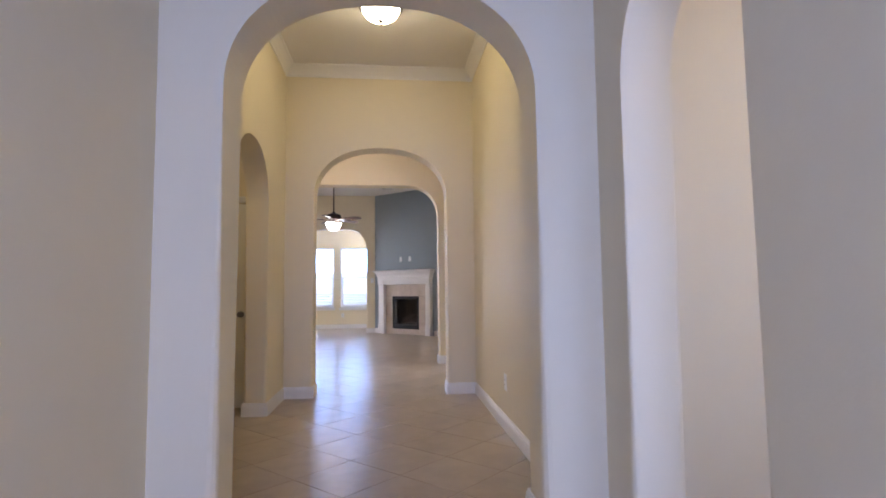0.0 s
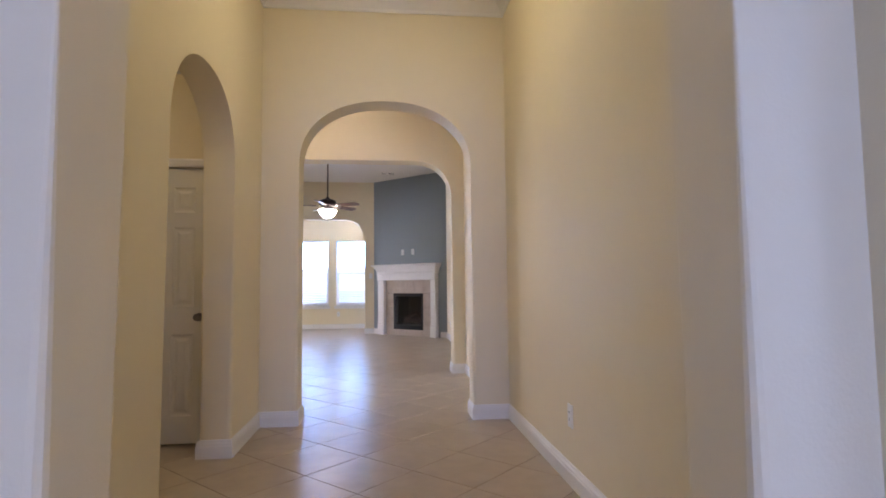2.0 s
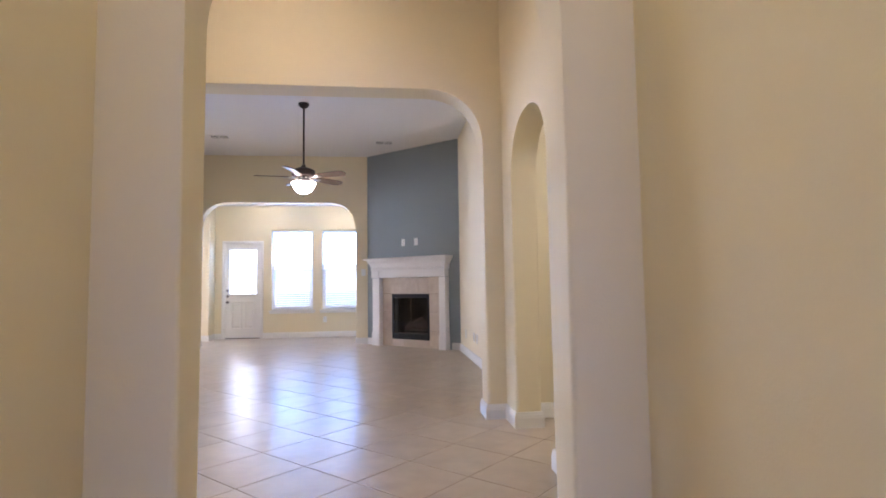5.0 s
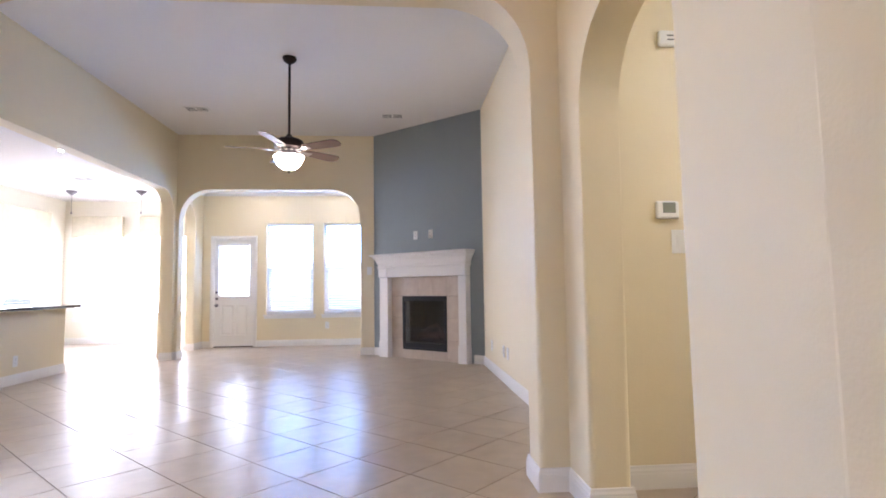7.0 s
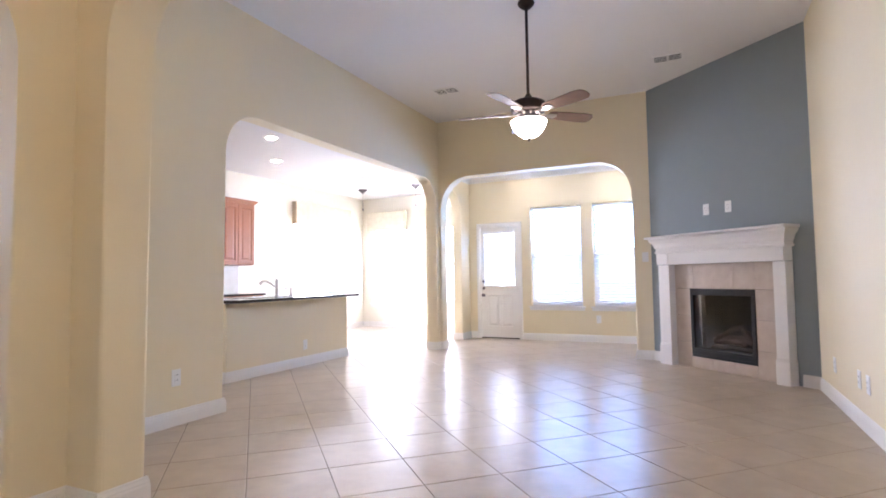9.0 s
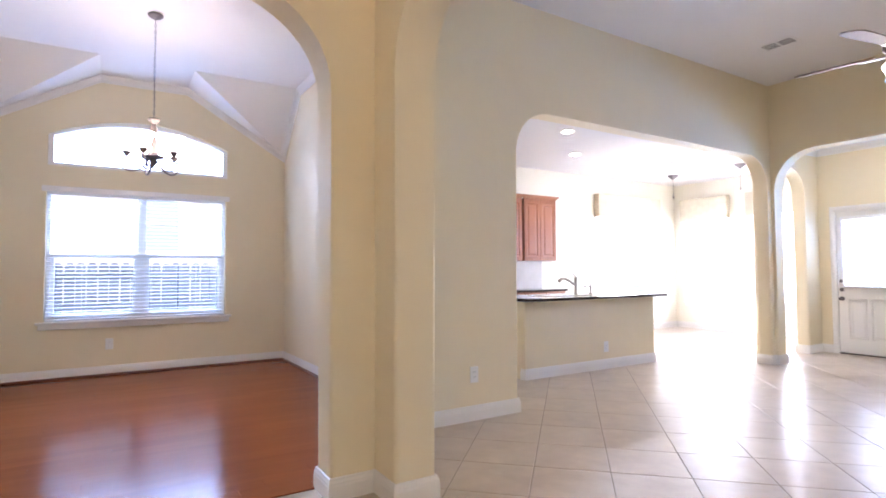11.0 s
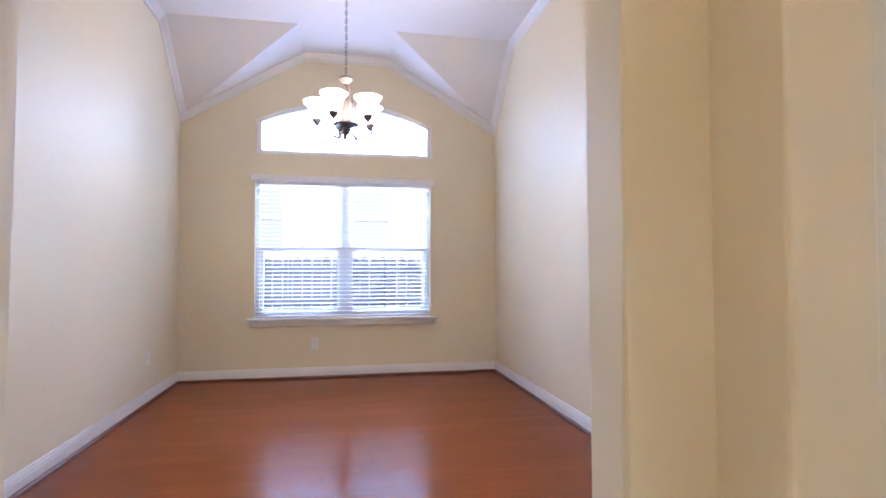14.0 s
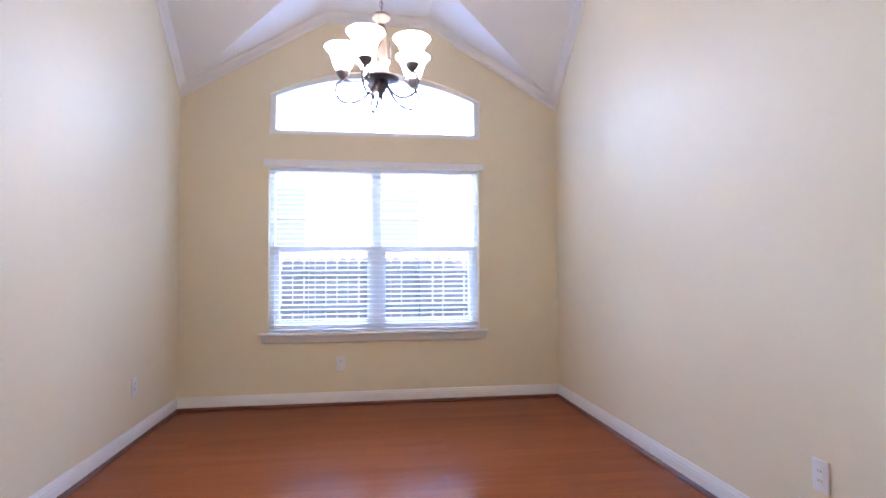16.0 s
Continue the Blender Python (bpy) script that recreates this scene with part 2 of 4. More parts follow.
def arch_curve(a, b, spring, top, corner=None, n=2.25, steps=28):
    """The inside of an arched opening from its left foot to its right one; corner: the width of the rounded ends of a flat head."""
    mid, half = (a + b) / 2, (b - a) / 2
    c = corner or half
    pts = []
    for k in range(steps + 1):
        w = math.cos(math.pi / 2 * k / steps)
        h = (1 - w ** n) ** (1 / n)
        pts.append((a + c * (1 - w), spring + (top - spring) * h))
    right = [(2 * mid - u, z) for u, z in reversed(pts)]
    return [(a, 0.0)] + pts + (right[1:] if not corner or c >= half - 1e-6 else right) + [(b, 0.0)]


def arched_wall(name, axis, t0, t1, u0, u1, height, arches, mat=None, round_edge=0.032):
    """A wall with arched openings that reach the floor; their edges are rounded plaster."""
    outline = [(u0, 0.0)]
    inner = []
    for arch in arches:
        curve = arch_curve(*arch)
        outline += curve
        inner += curve
    outline += [(u1, 0.0), (u1, height), (u0, height)]
    bm = bmesh.new()
    a, b = prism(bm, outline, t0, t1, axis)
    bm.edges.ensure_lookup_table()
    if round_edge and arches:
        count = len(inner)
        keep = set()
        for ring in (a, b):
            seq = ring[1:1 + count]
            start = 0
            for arch in arches:
                k = len(arch_curve(*arch))
                for i in range(start, start + k - 1):
                    keep.add(frozenset((seq[i], seq[i + 1])))
                start += k
        edges = [e for e in bm.edges if frozenset(e.verts) in keep]
        bmesh.ops.bevel(bm, geom=edges, offset=round_edge, segments=3, profile=0.5, affect="EDGES")
    ob = structure(name, bm, mat or PAINT)
    return ob


def plain_wall(name, x0, y0, x1, y1, height=3.78, mat=None, z0=0.0):
    return structure(name, boxed(x0, y0, z0, x1, y1, height), mat or PAINT)


def holed_wall(name, axis, t0, t1, u0, u1, height, holes, mat=None):
    """A wall with rectangular holes (u0, u1, z0, z1), one closed skin."""
    us = sorted({u0, u1} | {h[0] for h in holes} | {h[1] for h in holes})
    zs = sorted({0.0, height} | {h[2] for h in holes} | {h[3] for h in holes})
    bm = bmesh.new()
    seen = {}

    def v(u, z, t):
        if (u, z, t) not in seen:
            seen[u, z, t] = bm.verts.new((t, u, z) if axis == "x" else (u, t, z))
        return seen[u, z, t]

    def solid(i, k):
        if not (0 <= i < len(us) - 1 and 0 <= k < len(zs) - 1):
            return False
        u, z = (us[i] + us[i + 1]) / 2, (zs[k] + zs[k + 1]) / 2
        return not any(h[0] < u < h[1] and h[2] < z < h[3] for h in holes)

    for i in range(len(us) - 1):
        for k in range(len(zs) - 1):
            if not solid(i, k):
                continue
            a, c, lo, hi = us[i], us[i + 1], zs[k], zs[k + 1]
            for t in (t0, t1):
                bm.faces.new((v(a, lo, t), v(c, lo, t), v(c, hi, t), v(a, hi, t)))
            for other, (p, q) in (((i - 1, k), ((a, lo), (a, hi))), ((i + 1, k), ((c, lo), (c, hi))), ((i, k - 1), ((a, lo), (c, lo))), ((i, k + 1), ((a, hi), (c, hi)))):
                if not solid(*other):
                    bm.faces.new((v(*p, t0), v(*q, t0), v(*q, t1), v(*p, t1)))
    return structure(name, bm, mat or PAINT)


def sweep(bm, path, profile):
    """A moulding along a plan path, mitred; the profile is (out to the left of the way, z)."""
    n = len(path)
    rows = []
    for i, (x, y) in enumerate(path):
        dirs = []
        if i:
            dirs.append(Vector((x - path[i - 1][0], y - path[i - 1][1])).normalized())
        if i < n - 1:
            dirs.append(Vector((path[i + 1][0] - x, path[i + 1][1] - y)).normalized())
        norms = [Vector((-d.y, d.x)) for d in dirs]
        if len(norms) == 2:
            m = (norms[0] + norms[1]).normalized()
            m = m / max(0.35, m.dot(norms[0]))
        else:
            m = norms[0]
        rows.append([bm.verts.new((x + m.x * o, y + m.y * o, z)) for o, z in profile])
    for r0, r1 in zip(rows, rows[1:]):
        for k in range(len(profile) - 1):
            bm.faces.new((r0[k], r1[k], r1[k + 1], r0[k + 1]))
    bm.faces.new(rows[0])
    bm.faces.new(list(reversed(rows[-1])))
    return bm


def lathe(bm, profile, cx=0.0, cy=0.0, seg=28):
    rings = []
    for r, z in profile:
        r = max(r, 1e-4)
        rings.append([bm.verts.new((cx + r * math.cos(2 * math.pi * k / seg), cy + r * math.sin(2 * math.pi * k / seg), z)) for k in range(seg)])
    for a, b in zip(rings, rings[1:]):
        for k in range(seg):
            j = (k + 1) % seg
            bm.faces.new((a[k], a[j], b[j], b[k]))
    bm.faces.new(rings[0])
    bm.faces.new(rings[-1])
    return bm


def tube(bm, pts, radius, seg=8):
    pts = [Vector(p) for p in pts]
    rings = []
    for i, p in enumerate(pts):
        d = (pts[min(i + 1, len(pts) - 1)] - pts[max(i - 1, 0)]).normalized()
        side = d.orthogonal().normalized() if abs(d.z) > 0.95 else d.cross(Vector((0, 0, 1))).normalized()
        up = side.cross(d).normalized()
        r = radius(i / (len(pts) - 1)) if callable(radius) else radius
        rings.append([bm.verts.new(p + r * (math.cos(2 * math.pi * k / seg) * side + math.sin(2 * math.pi * k / seg) * up)) for k in range(seg)])
    for a, b in zip(rings, rings[1:]):
        for k in range(seg):
            j = (k + 1) % seg
            bm.faces.new((a[k], a[j], b[j], b[k]))
    bm.faces.new(rings[0])
    bm.faces.new(rings[-1])
    return bm


# ---- large structure ----
H = 3.78
plain_wall("wall_foyer_left", -0.77, -2.75, -0.475, 2.90)
arched_wall("wall_foyer_right", "x", 1.615, 1.85, -2.75, 2.90, H, [(1.80, 2.62, 2.05, 2.50)])
arched_wall("wall_foyer_arch", "y", 2.90, 3.20, -0.77, 1.85, H, [(-0.18, 1.306, 2.10, 2.69)], round_edge=0.05)
holed_wall("wall_entry", "y", -2.75, -2.60, -0.475, 1.615, H, [(-0.15, 1.30, 0.25, 2.75)])
arched_wall("wall_hall_left", "x", -0.77, -0.56, 3.20, 6.33, H, [(4.44, 5.56, 1.93, 2.47)])
plain_wall("wall_hall_right", 1.53, 3.20, 1.70, 6.33)
arched_wall("wall_hall_arch", "y", 6.33, 6.58, -2.41, 1.705, H, [(-0.25, 1.22, 2.17, 2.74)])
arched_wall("wall_vestibule_left", "x", -2.38, -2.16, 6.58, 8.71, H, [(6.905, 8.447, 2.20, 2.80)])
arched_wall("wall_vestibule_right", "x", 1.50, 1.705, 6.58, 8.71, H, [(7.47, 8.40, 1.93, 2.37)])
arched_wall("wall_living_arch", "y", 8.71, 8.96, -2.66, 1.777, H, [(-1.905, 1.335, 2.27, 2.78, 0.50)])
plain_wall("wall_living_near", -3.09, 9.12, -2.55, 9.27)
plain_wall("wall_living_near_jog", -2.66, 8.96, -2.55, 9.12)
plain_wall("wall_living_near_end", -3.09, 9.27, -3.025, 9.65)
plain_wall("wall_living_right", 1.777, 8.71, 1.93, 14.99)
arched_wall("wall_kitchen_arch", "x", -3.20, -3.025, 9.65, 14.99, H, [(10.475, 14.70, 2.25, 2.69, 0.44)])
arched_wall("wall_nook_arch", "y", 14.79, 14.99, -3.025, 1.777, H, [(-2.985, -0.055, 2.19, 2.745, 0.52)])
arched_wall("wall_nook_left", "x", -3.37, -3.20, 14.99, 16.477, H, [(15.06, 16.08, 2.28, 2.71)])
holed_wall("wall_nook_back", "y", 16.477, 16.627, -3.39, 0.95, H,
           [(-3.00, -2.215, 0.0, 2.09), (-2.00, -1.09, 0.605, 2.385), (-0.90, 0.01, 0.605, 2.385)])
plain_wall("wall_nook_right", 0.80, 14.99, 0.95, 16.477)
holed_wall("wall_kitchen_left", "x", -6.75, -6.60, 9.65, 17.90, H, [(15.45, 17.20, 0.55, 2.34)], LIT_PAINT)
holed_wall("wall_breakfast_back", "y", 17.90, 18.05, -6.75, -3.22, H, [(-6.35, -5.42, 0.55, 2.34), (-4.95, -3.75, 0.55, 2.34)], LIT_PAINT)
plain_wall("wall_breakfast_right", -3.39, 16.627, -3.22, 17.90, mat=LIT_PAINT)

# angled fireplace wall
FP = Matrix.Translation((0.168, 14.79, 0)) @ Matrix(((0.74746, 0.66431, 0, 0), (-0.66431, 0.74746, 0, 0), (0, 0, 1, 0), (0, 0, 0, 1)))


def fp_point(u, out):
    p = FP @ Vector((u, -out, 0))
    return p.x, p.y


FIRE_U0, FIRE_U1, FIRE_Z0, FIRE_Z1 = 0.691, 1.462, 0.241, 0.884
accent = holed_wall("wall_fireplace", "y", 0.0, 0.10, 0.0, 2.153, H, [(FIRE_U0, FIRE_U1, FIRE_Z0, FIRE_Z1)], BLUE)
accent.matrix_world = FP
tagged(accent, "slate blue painted accent wall above the fireplace", kind="structure")

# dining room shell: side walls follow the ceiling's slope
X0, CREASE, LOW, TOP = -6.977, -6.22, 2.87, 3.63
DY0, DY1 = 6.00, 9.50
for name, y0, y1, x1 in (("wall_dining_left", DY0 - 0.15, DY0, -2.41), ("wall_dining_right", DY1, DY1 + 0.15, -3.09)):
    bm = bmesh.new()
    prism(bm, [(X0 - 0.15, 0), (x1, 0), (x1, H), (CREASE - 0.1, H), (X0 - 0.15, 3.2)], y0, y1, "y")
    structure(name, bm, PAINT)
plain_wall("wall_dining_near", -2.56, DY0 - 0.15, -2.38, 6.58)
bm = bmesh.new()
W0, W1, WZ0, WZ1, TZ = 6.77, 8.72, 0.665, 2.205, 2.49
for y0, y1, z0, z1 in ((DY0, W0, 0, TZ), (W1, DY1, 0, TZ), (W0, W1, 0, WZ0), (W0, W1, WZ1, TZ)):
    box(bm, X0 - 0.15, y0, z0, X0, y1, z1)
T0, T1 = W0 + 0.005, W1 + 0.015
arc = [(T0 + (T1 - T0) * k / 24, 2.855 + 0.25 * (1 - ((k - 12) / 12) ** 2)) for k in range(25)]
prism(bm, [(DY0, TZ), (T0, TZ)] + arc + [(T1, TZ), (DY1, TZ), (DY1, H), (DY0, H)], X0 - 0.15, X0, "x")
structure("wall_dining_window", bm, PAINT)

# floors
structure("floor", boxed(-7.2, -3.0, -0.2, 4.2, 18.2, -0.003), GROUT, "grout bed under the floor tiles")
bm = bmesh.new()
prism(bm, [(X0, DY0), (-2.38, DY0), (-2.38, 8.71), (-2.66, 8.71), (-2.66, 9.12), (-3.09, 9.12), (-3.09, DY1), (X0, DY1)], -0.012, -0.0025, "z")
structure("floor_dining", bm, WOODBASE, "dark gaps between wooden floor planks")

# ceilings
for name, x0, y0, x1, y1, z in (("ceiling_foyer", -0.52, -2.7, 1.66, 2.95, 3.05), ("ceiling_hall", -0.61, 3.15, 1.58, 6.38, 3.66),
                                ("ceiling_vestibule", -2.21, 6.53, 1.55, 8.73, 3.66), ("ceiling_living", -3.07, 8.92, 1.82, 14.84, 3.66),
                                ("ceiling_nook", -3.27, 14.94, 0.85, 16.52, 3.05), ("ceiling_kitchen", -6.65, 9.60, -3.15, 17.95, 3.06),
                                ("ceiling_side_passage", 1.80, 0.5, 3.9, 2.9, 2.75), ("ceiling_closet_passage", -2.3, 4.0, -0.72, 5.92, 2.75),
                                ("ceiling_corridor", 1.65, 6.65, 4.1, 8.70, 2.75)):
    structure(name, boxed(x0, y0, z, x1, y1, z + 0.1), CEIL)
bm = bmesh.new()
FY0, FY1 = 7.28, 8.23
corners = dict(a=(-2.40, DY0, TOP), k=(-2.40, 8.70, TOP), l=(-2.64, 8.70, TOP), m=(-2.64, 9.14, TOP), n=(-3.07, 9.14, TOP), b=(-3.07, DY1, TOP), c=(CREASE, DY1, TOP), d=(CREASE, FY1, TOP), e=(CREASE, FY0, TOP),
               f=(CREASE, DY0, TOP), g=(X0, FY1, TOP), h=(X0, FY0, TOP), i=(X0, DY0, LOW), j=(X0, DY1, LOW))
for lift in (0.0, 0.06):
    v = {key: bm.verts.new((p[0], p[1], p[2] + lift)) for key, p in corners.items()}
    for keys in ("aklef", "lmnbcde", "edgh", "fei", "dcj", "ehi", "gdj"):
        bm.faces.new([v[k] for k in keys])
structure("ceiling_dining", bm, CEIL, "white vaulted ceiling with a dormer over the window")
structure("roof_dining", boxed(X0 - 0.15, DY0 - 0.15, 3.782, -2.2, DY1 + 0.15, 3.85), CEIL)

# passages behind the side arches
holed_wall("wall_side_passage_far", "y", 2.80, 2.95, 1.85, 3.9, 2.85, [(2.475, 3.235, 0.0, 2.04)])
plain_wall("wall_side_passage_end", 3.75, 0.6, 3.9, 2.80, 2.85)
holed_wall("wall_side_passage_near", "y", 0.45, 0.6, 1.85, 3.9, 2.85, [(2.2, 3.2, 0.75, 1.85)])
plain_wall("wall_corridor_far", 1.705, 8.69, 4.1, 8.71, 2.85)
plain_wall("wall_corridor_end", 3.95, 6.8, 4.1, 8.69, 2.85)
plain_wall("wall_corridor_near", 1.705, 6.65, 4.1, 6.8, 2.85)
holed_wall("wall_closet_far", "y", 5.87, 6.01, -2.3, -0.77, 2.85, [(-1.43, -0.815, 0.0, 2.04)])
plain_wall("wall_closet_end", -2.3, 4.05, -2.15, 5.87, 2.85)
plain_wall("wall_closet_near", -2.15, 4.05, -0.77, 4.20, 2.85)

# ---- mouldings ----
BASE = [(0, 0), (0.015, 0), (0.015, 0.077), (0.0125, 0.087), (0.0125, 0.096), (0.008, 0.107), (0.006, 0.119), (0, 0.123)]
r1, l0 = fp_point(1.98, 0), fp_point(0.15, 0)
for path in (
    [(2.40, 2.80), (1.85, 2.80), (1.85, 2.62), (1.615, 2.62), (1.615, 2.90), (1.306, 2.90), (1.306, 3.20), (1.53, 3.20), (1.53, 6.33),
     (1.22, 6.33), (1.22, 6.58), (1.50, 6.58), (1.50, 7.47), (1.705, 7.47)],
    [(3.95, 8.69), (1.705, 8.69), (1.705, 8.40), (1.50, 8.40), (1.50, 8.71), (1.335, 8.71), (1.335, 8.96), (1.777, 8.96), (1.777, 13.36), r1],
    [l0, (0.168, 14.79), (-0.055, 14.79), (-0.055, 14.99), (0.80, 14.99), (0.80, 16.477), (-2.165, 16.477)],
    [(-3.05, 16.477), (-3.20, 16.477), (-3.20, 16.08), (-3.37, 16.08), (-3.37, 16.627), (-3.39, 16.627), (-3.39, 17.9)],
    [(-3.37, 14.99), (-3.37, 15.06), (-3.20, 15.06), (-3.20, 14.99), (-2.985, 14.99), (-2.985, 14.79), (-3.025, 14.79), (-3.025, 14.70), (-3.20, 14.70), (-3.20, 14.99)],
    [(-3.20, 9.65), (-3.20, 10.475), (-3.025, 10.475), (-3.025, 9.27), (-2.55, 9.27), (-2.55, 8.96), (-1.905, 8.96), (-1.905, 8.71), (-2.16, 8.71),
     (-2.16, 8.447), (-2.38, 8.447), (-2.38, 8.71), (-2.66, 8.71), (-2.66, 9.12), (-3.09, 9.12), (-3.09, DY1), (X0, DY1), (X0, DY0), (-2.56, DY0), (-2.56, 6.58), (-2.38, 6.58), (-2.38, 6.905), (-2.16, 6.905), (-2.16, 6.58),
     (-0.25, 6.58), (-0.25, 6.33), (-0.56, 6.33), (-0.56, 5.56), (-0.77, 5.56), (-0.77, 5.85)],
    [(-0.77, 4.20), (-0.77, 4.44), (-0.56, 4.44), (-0.56, 3.20), (-0.18, 3.20), (-0.18, 2.90), (-0.475, 2.90), (-0.475, -2.6)],
    [(1.615, -2.6), (1.615, 1.80), (1.85, 1.80)],
    [(-4.5, 13.66), (-4.02, 13.66), (-4.02, 11.40), (-4.09, 11.40)],
    [(-3.39, 17.9), (-6.60, 17.9), (-6.60, 14.2)],
):
    structure("baseboard", sweep(bmesh.new(), path, BASE), TRIM, "white painted baseboard along the walls")
SHOE = [(0.0155, 0.0), (0.034, 0.0), (0.033, 0.018), (0.026, 0.028), (0.0155, 0.032)]
structure("trim_shoe_moulding", sweep(bmesh.new(), [(-2.38, 8.47), (-2.38, 8.71), (-2.66, 8.71), (-2.66, 9.12), (-3.09, 9.12), (-3.09, DY1), (X0, DY1), (X0, DY0), (-2.56, DY0)], SHOE), SHOEWOOD,
          "dark reddish wooden shoe moulding round the dining room")


def crown(path, z):
    prof = [(0, z - 0.125), (0.012, z - 0.125), (0.016, z - 0.10), (0.045, z - 0.06), (0.075, z - 0.028), (0.092, z - 0.018), (0.092, z), (0, z)]
    return structure("crown_trim", sweep(bmesh.new(), path, prof), TRIM, "white crown moulding under the ceiling")


crown([(1.53, 3.20), (1.53, 6.33), (-0.56, 6.33), (-0.56, 3.20), (1.53, 3.20)], 3.66)
crown([(0.80, 14.99), (0.80, 16.477), (-3.20, 16.477), (-3.20, 14.99)], 3.05)


def crown_run(points, inward):
    """Crown moulding along a sloping line in space; inward: the way into the room, level."""
    bm = bmesh.new()
    prof = [(0, -0.085), (0.012, -0.085), (0.02, -0.06), (0.05, -0.03), (0.062, -0.012), (0.062, 0.004), (0, 0.004)]
    rows = [[bm.verts.new(Vector(p) + Vector(inward) * o + Vector((0, 0, z))) for o, z in prof] for p in points]
    for a, b in zip(rows, rows[1:]):
        for k in range(len(prof) - 1):
            bm.faces.new((a[k], b[k], b[k + 1], a[k + 1]))
    bm.faces.new(rows[0])
    bm.faces.new(list(reversed(rows[-1])))
    return structure("crown_trim", bm, TRIM, "white crown moulding under the vaulted ceiling")


crown_run([(X0, DY0, LOW), (X0, FY0, TOP), (X0, FY1, TOP), (X0, DY1, LOW)], (1, 0, 0))
crown_run([(X0, DY0, LOW), (CREASE, DY0, TOP), (-2.56, DY0, TOP)], (0, 1, 0))
crown_run([(X0, DY1, LOW), (CREASE, DY1, TOP), (-3.09, DY1, TOP)], (0, -1, 0))

# ---- openings: windows, doors, blinds ----


def blind(name, label, m, width, height, slats, tilt=8, group=""):
    """A venetian blind hanging in the local x-z plane; local -y is the room. Origin: the middle of its top."""
    t = thing(name, label, "window blind", m, group)
    part("headrail", boxed(-width / 2, -0.03, -0.05, width / 2, 0.025, 0.0, bevel=0.004), BLIND, t)
    part("bottom_rail", boxed(-width / 2, -0.025, -height, width / 2, 0.025, -height + 0.018, bevel=0.004), BLIND, t)
    bm = bmesh.new()
    cross = [(-0.0245, -0.0012), (-0.012, 0.0016), (0, 0.0026), (0.012, 0.0016), (0.0245, -0.0012), (0.012, -0.0010), (0, 0.0), (-0.012, -0.0010)]
    a = [bm.verts.new((-width / 2 + 0.004, y, z)) for y, z in cross]
    b = [bm.verts.new((width / 2 - 0.004, y, z)) for y, z in cross]
    for k in range(len(cross)):
        j = (k + 1) % len(cross)
        bm.faces.new((a[k], a[j], b[j], b[k]))
    bm.faces.new(a)
    bm.faces.new(b)
    first = part("slat", bm, BLIND, t)
    step = (height - 0.09) / (slats - 1)
    first.matrix_local = pose(0, 0, -0.07, tilt)
    for k in range(1, slats):
        o = new("slat", first.data)
        o.parent = t
        o.matrix_local = pose(0, 0, -0.07 - step * k, tilt + random.uniform(-1.2, 1.2))
    for x in (-width * 0.32, width * 0.32):
        part("ladder_cord", boxed(x - 0.0015, -0.027, -height, x + 0.0015, -0.0255, -0.04), BLIND, t)
    return t


def window_unit(name, m, width, height, split=True, sill=True, casing=False, apron=0.06):
    """A hung window in a hole of the local x-z plane, origin at the hole's bottom left, local -y the room, the wall 0.15 deep."""
    w = tagged(thing(name, "white framed hung window set in the wall", "window", m), kind="structure")
    bm = bmesh.new()
    d0, d1, f = 0.08, 0.145, 0.045
    for a in ((0, d0, 0, f, d1, height), (width - f, d0, 0, width, d1, height), (f, d0, 0, width - f, d1, f), (f, d0, height - f, width - f, d1, height)):
        box(bm, *a)
    part("window_frame", bm, TRIM, w)
    if split:
        bm = bmesh.new()
        mid = height * 0.49
        for a in ((f, 0.092, f, f + 0.042, 0.128, mid), (width - f - 0.042, 0.092, f, width - f, 0.128, mid), (f + 0.042, 0.092, f, width - f - 0.042, 0.128, f + 0.05)):
            box(bm, *a)
        part("lower_sash", bm, TRIM, w)
        part("meeting_rail", boxed(f, d0 - 0.004, height * 0.49, width - f, d1 - 0.01, height * 0.49 + 0.04), TRIM, w)
    for lo, hi in ((f, height * 0.49), (height * 0.49 + 0.04, height - f)) if split else ((f, height - f),):
        p = part("pane", boxed(f, 0.108, lo, width - f, 0.114, hi), PANE, w)
        p.visible_shadow = False
    if sill:
        part("window_sill", boxed(-0.05, -0.045, -0.022, width + 0.05, 0.08, 0.002, bevel=0.006), TRIM, w)
        part("apron", boxed(-0.035, -0.018, -0.022 - apron, width + 0.035, 0.0, -0.022, bevel=0.004), TRIM, w)
    return w


NOOK_Y = 16.477
for x in (-2.00, -0.90):
    window_unit("window_nook", Matrix.Translation((x, NOOK_Y, 0.605)), 0.91, 1.78, apron=0.05)
    blind("venetian_blind", "white horizontal slat blind lowered over the whole window", Matrix.Translation((x + 0.455, NOOK_Y + 0.045, 2.38)), 0.89, 1.755, 36, tilt=-24, group="nook window blinds")
DW = Matrix.Translation((X0, W0, WZ0)) @ pose(0, 0, 0, 0, 0, 90)
DMID = (W1 - W0) / 2
for k in range(2):
    window_unit("window_dining", DW @ Matrix.Translation((k * DMID, 0, 0)), DMID, WZ1 - WZ0, sill=False)
bm = bmesh.new()
box(bm, -0.075, -0.055, -0.024, 2 * DMID + 0.075, 0.08, 0.004, bevel=0.008)
ws = thing("window_sill", "white painted wooden window stool with a moulded apron", "window sill", DW)
part("stool", bm, TRIM, ws)
part("apron", boxed(-0.05, -0.02, -0.085, 2 * DMID + 0.05, 0.0, -0.024, bevel=0.006), TRIM, ws)
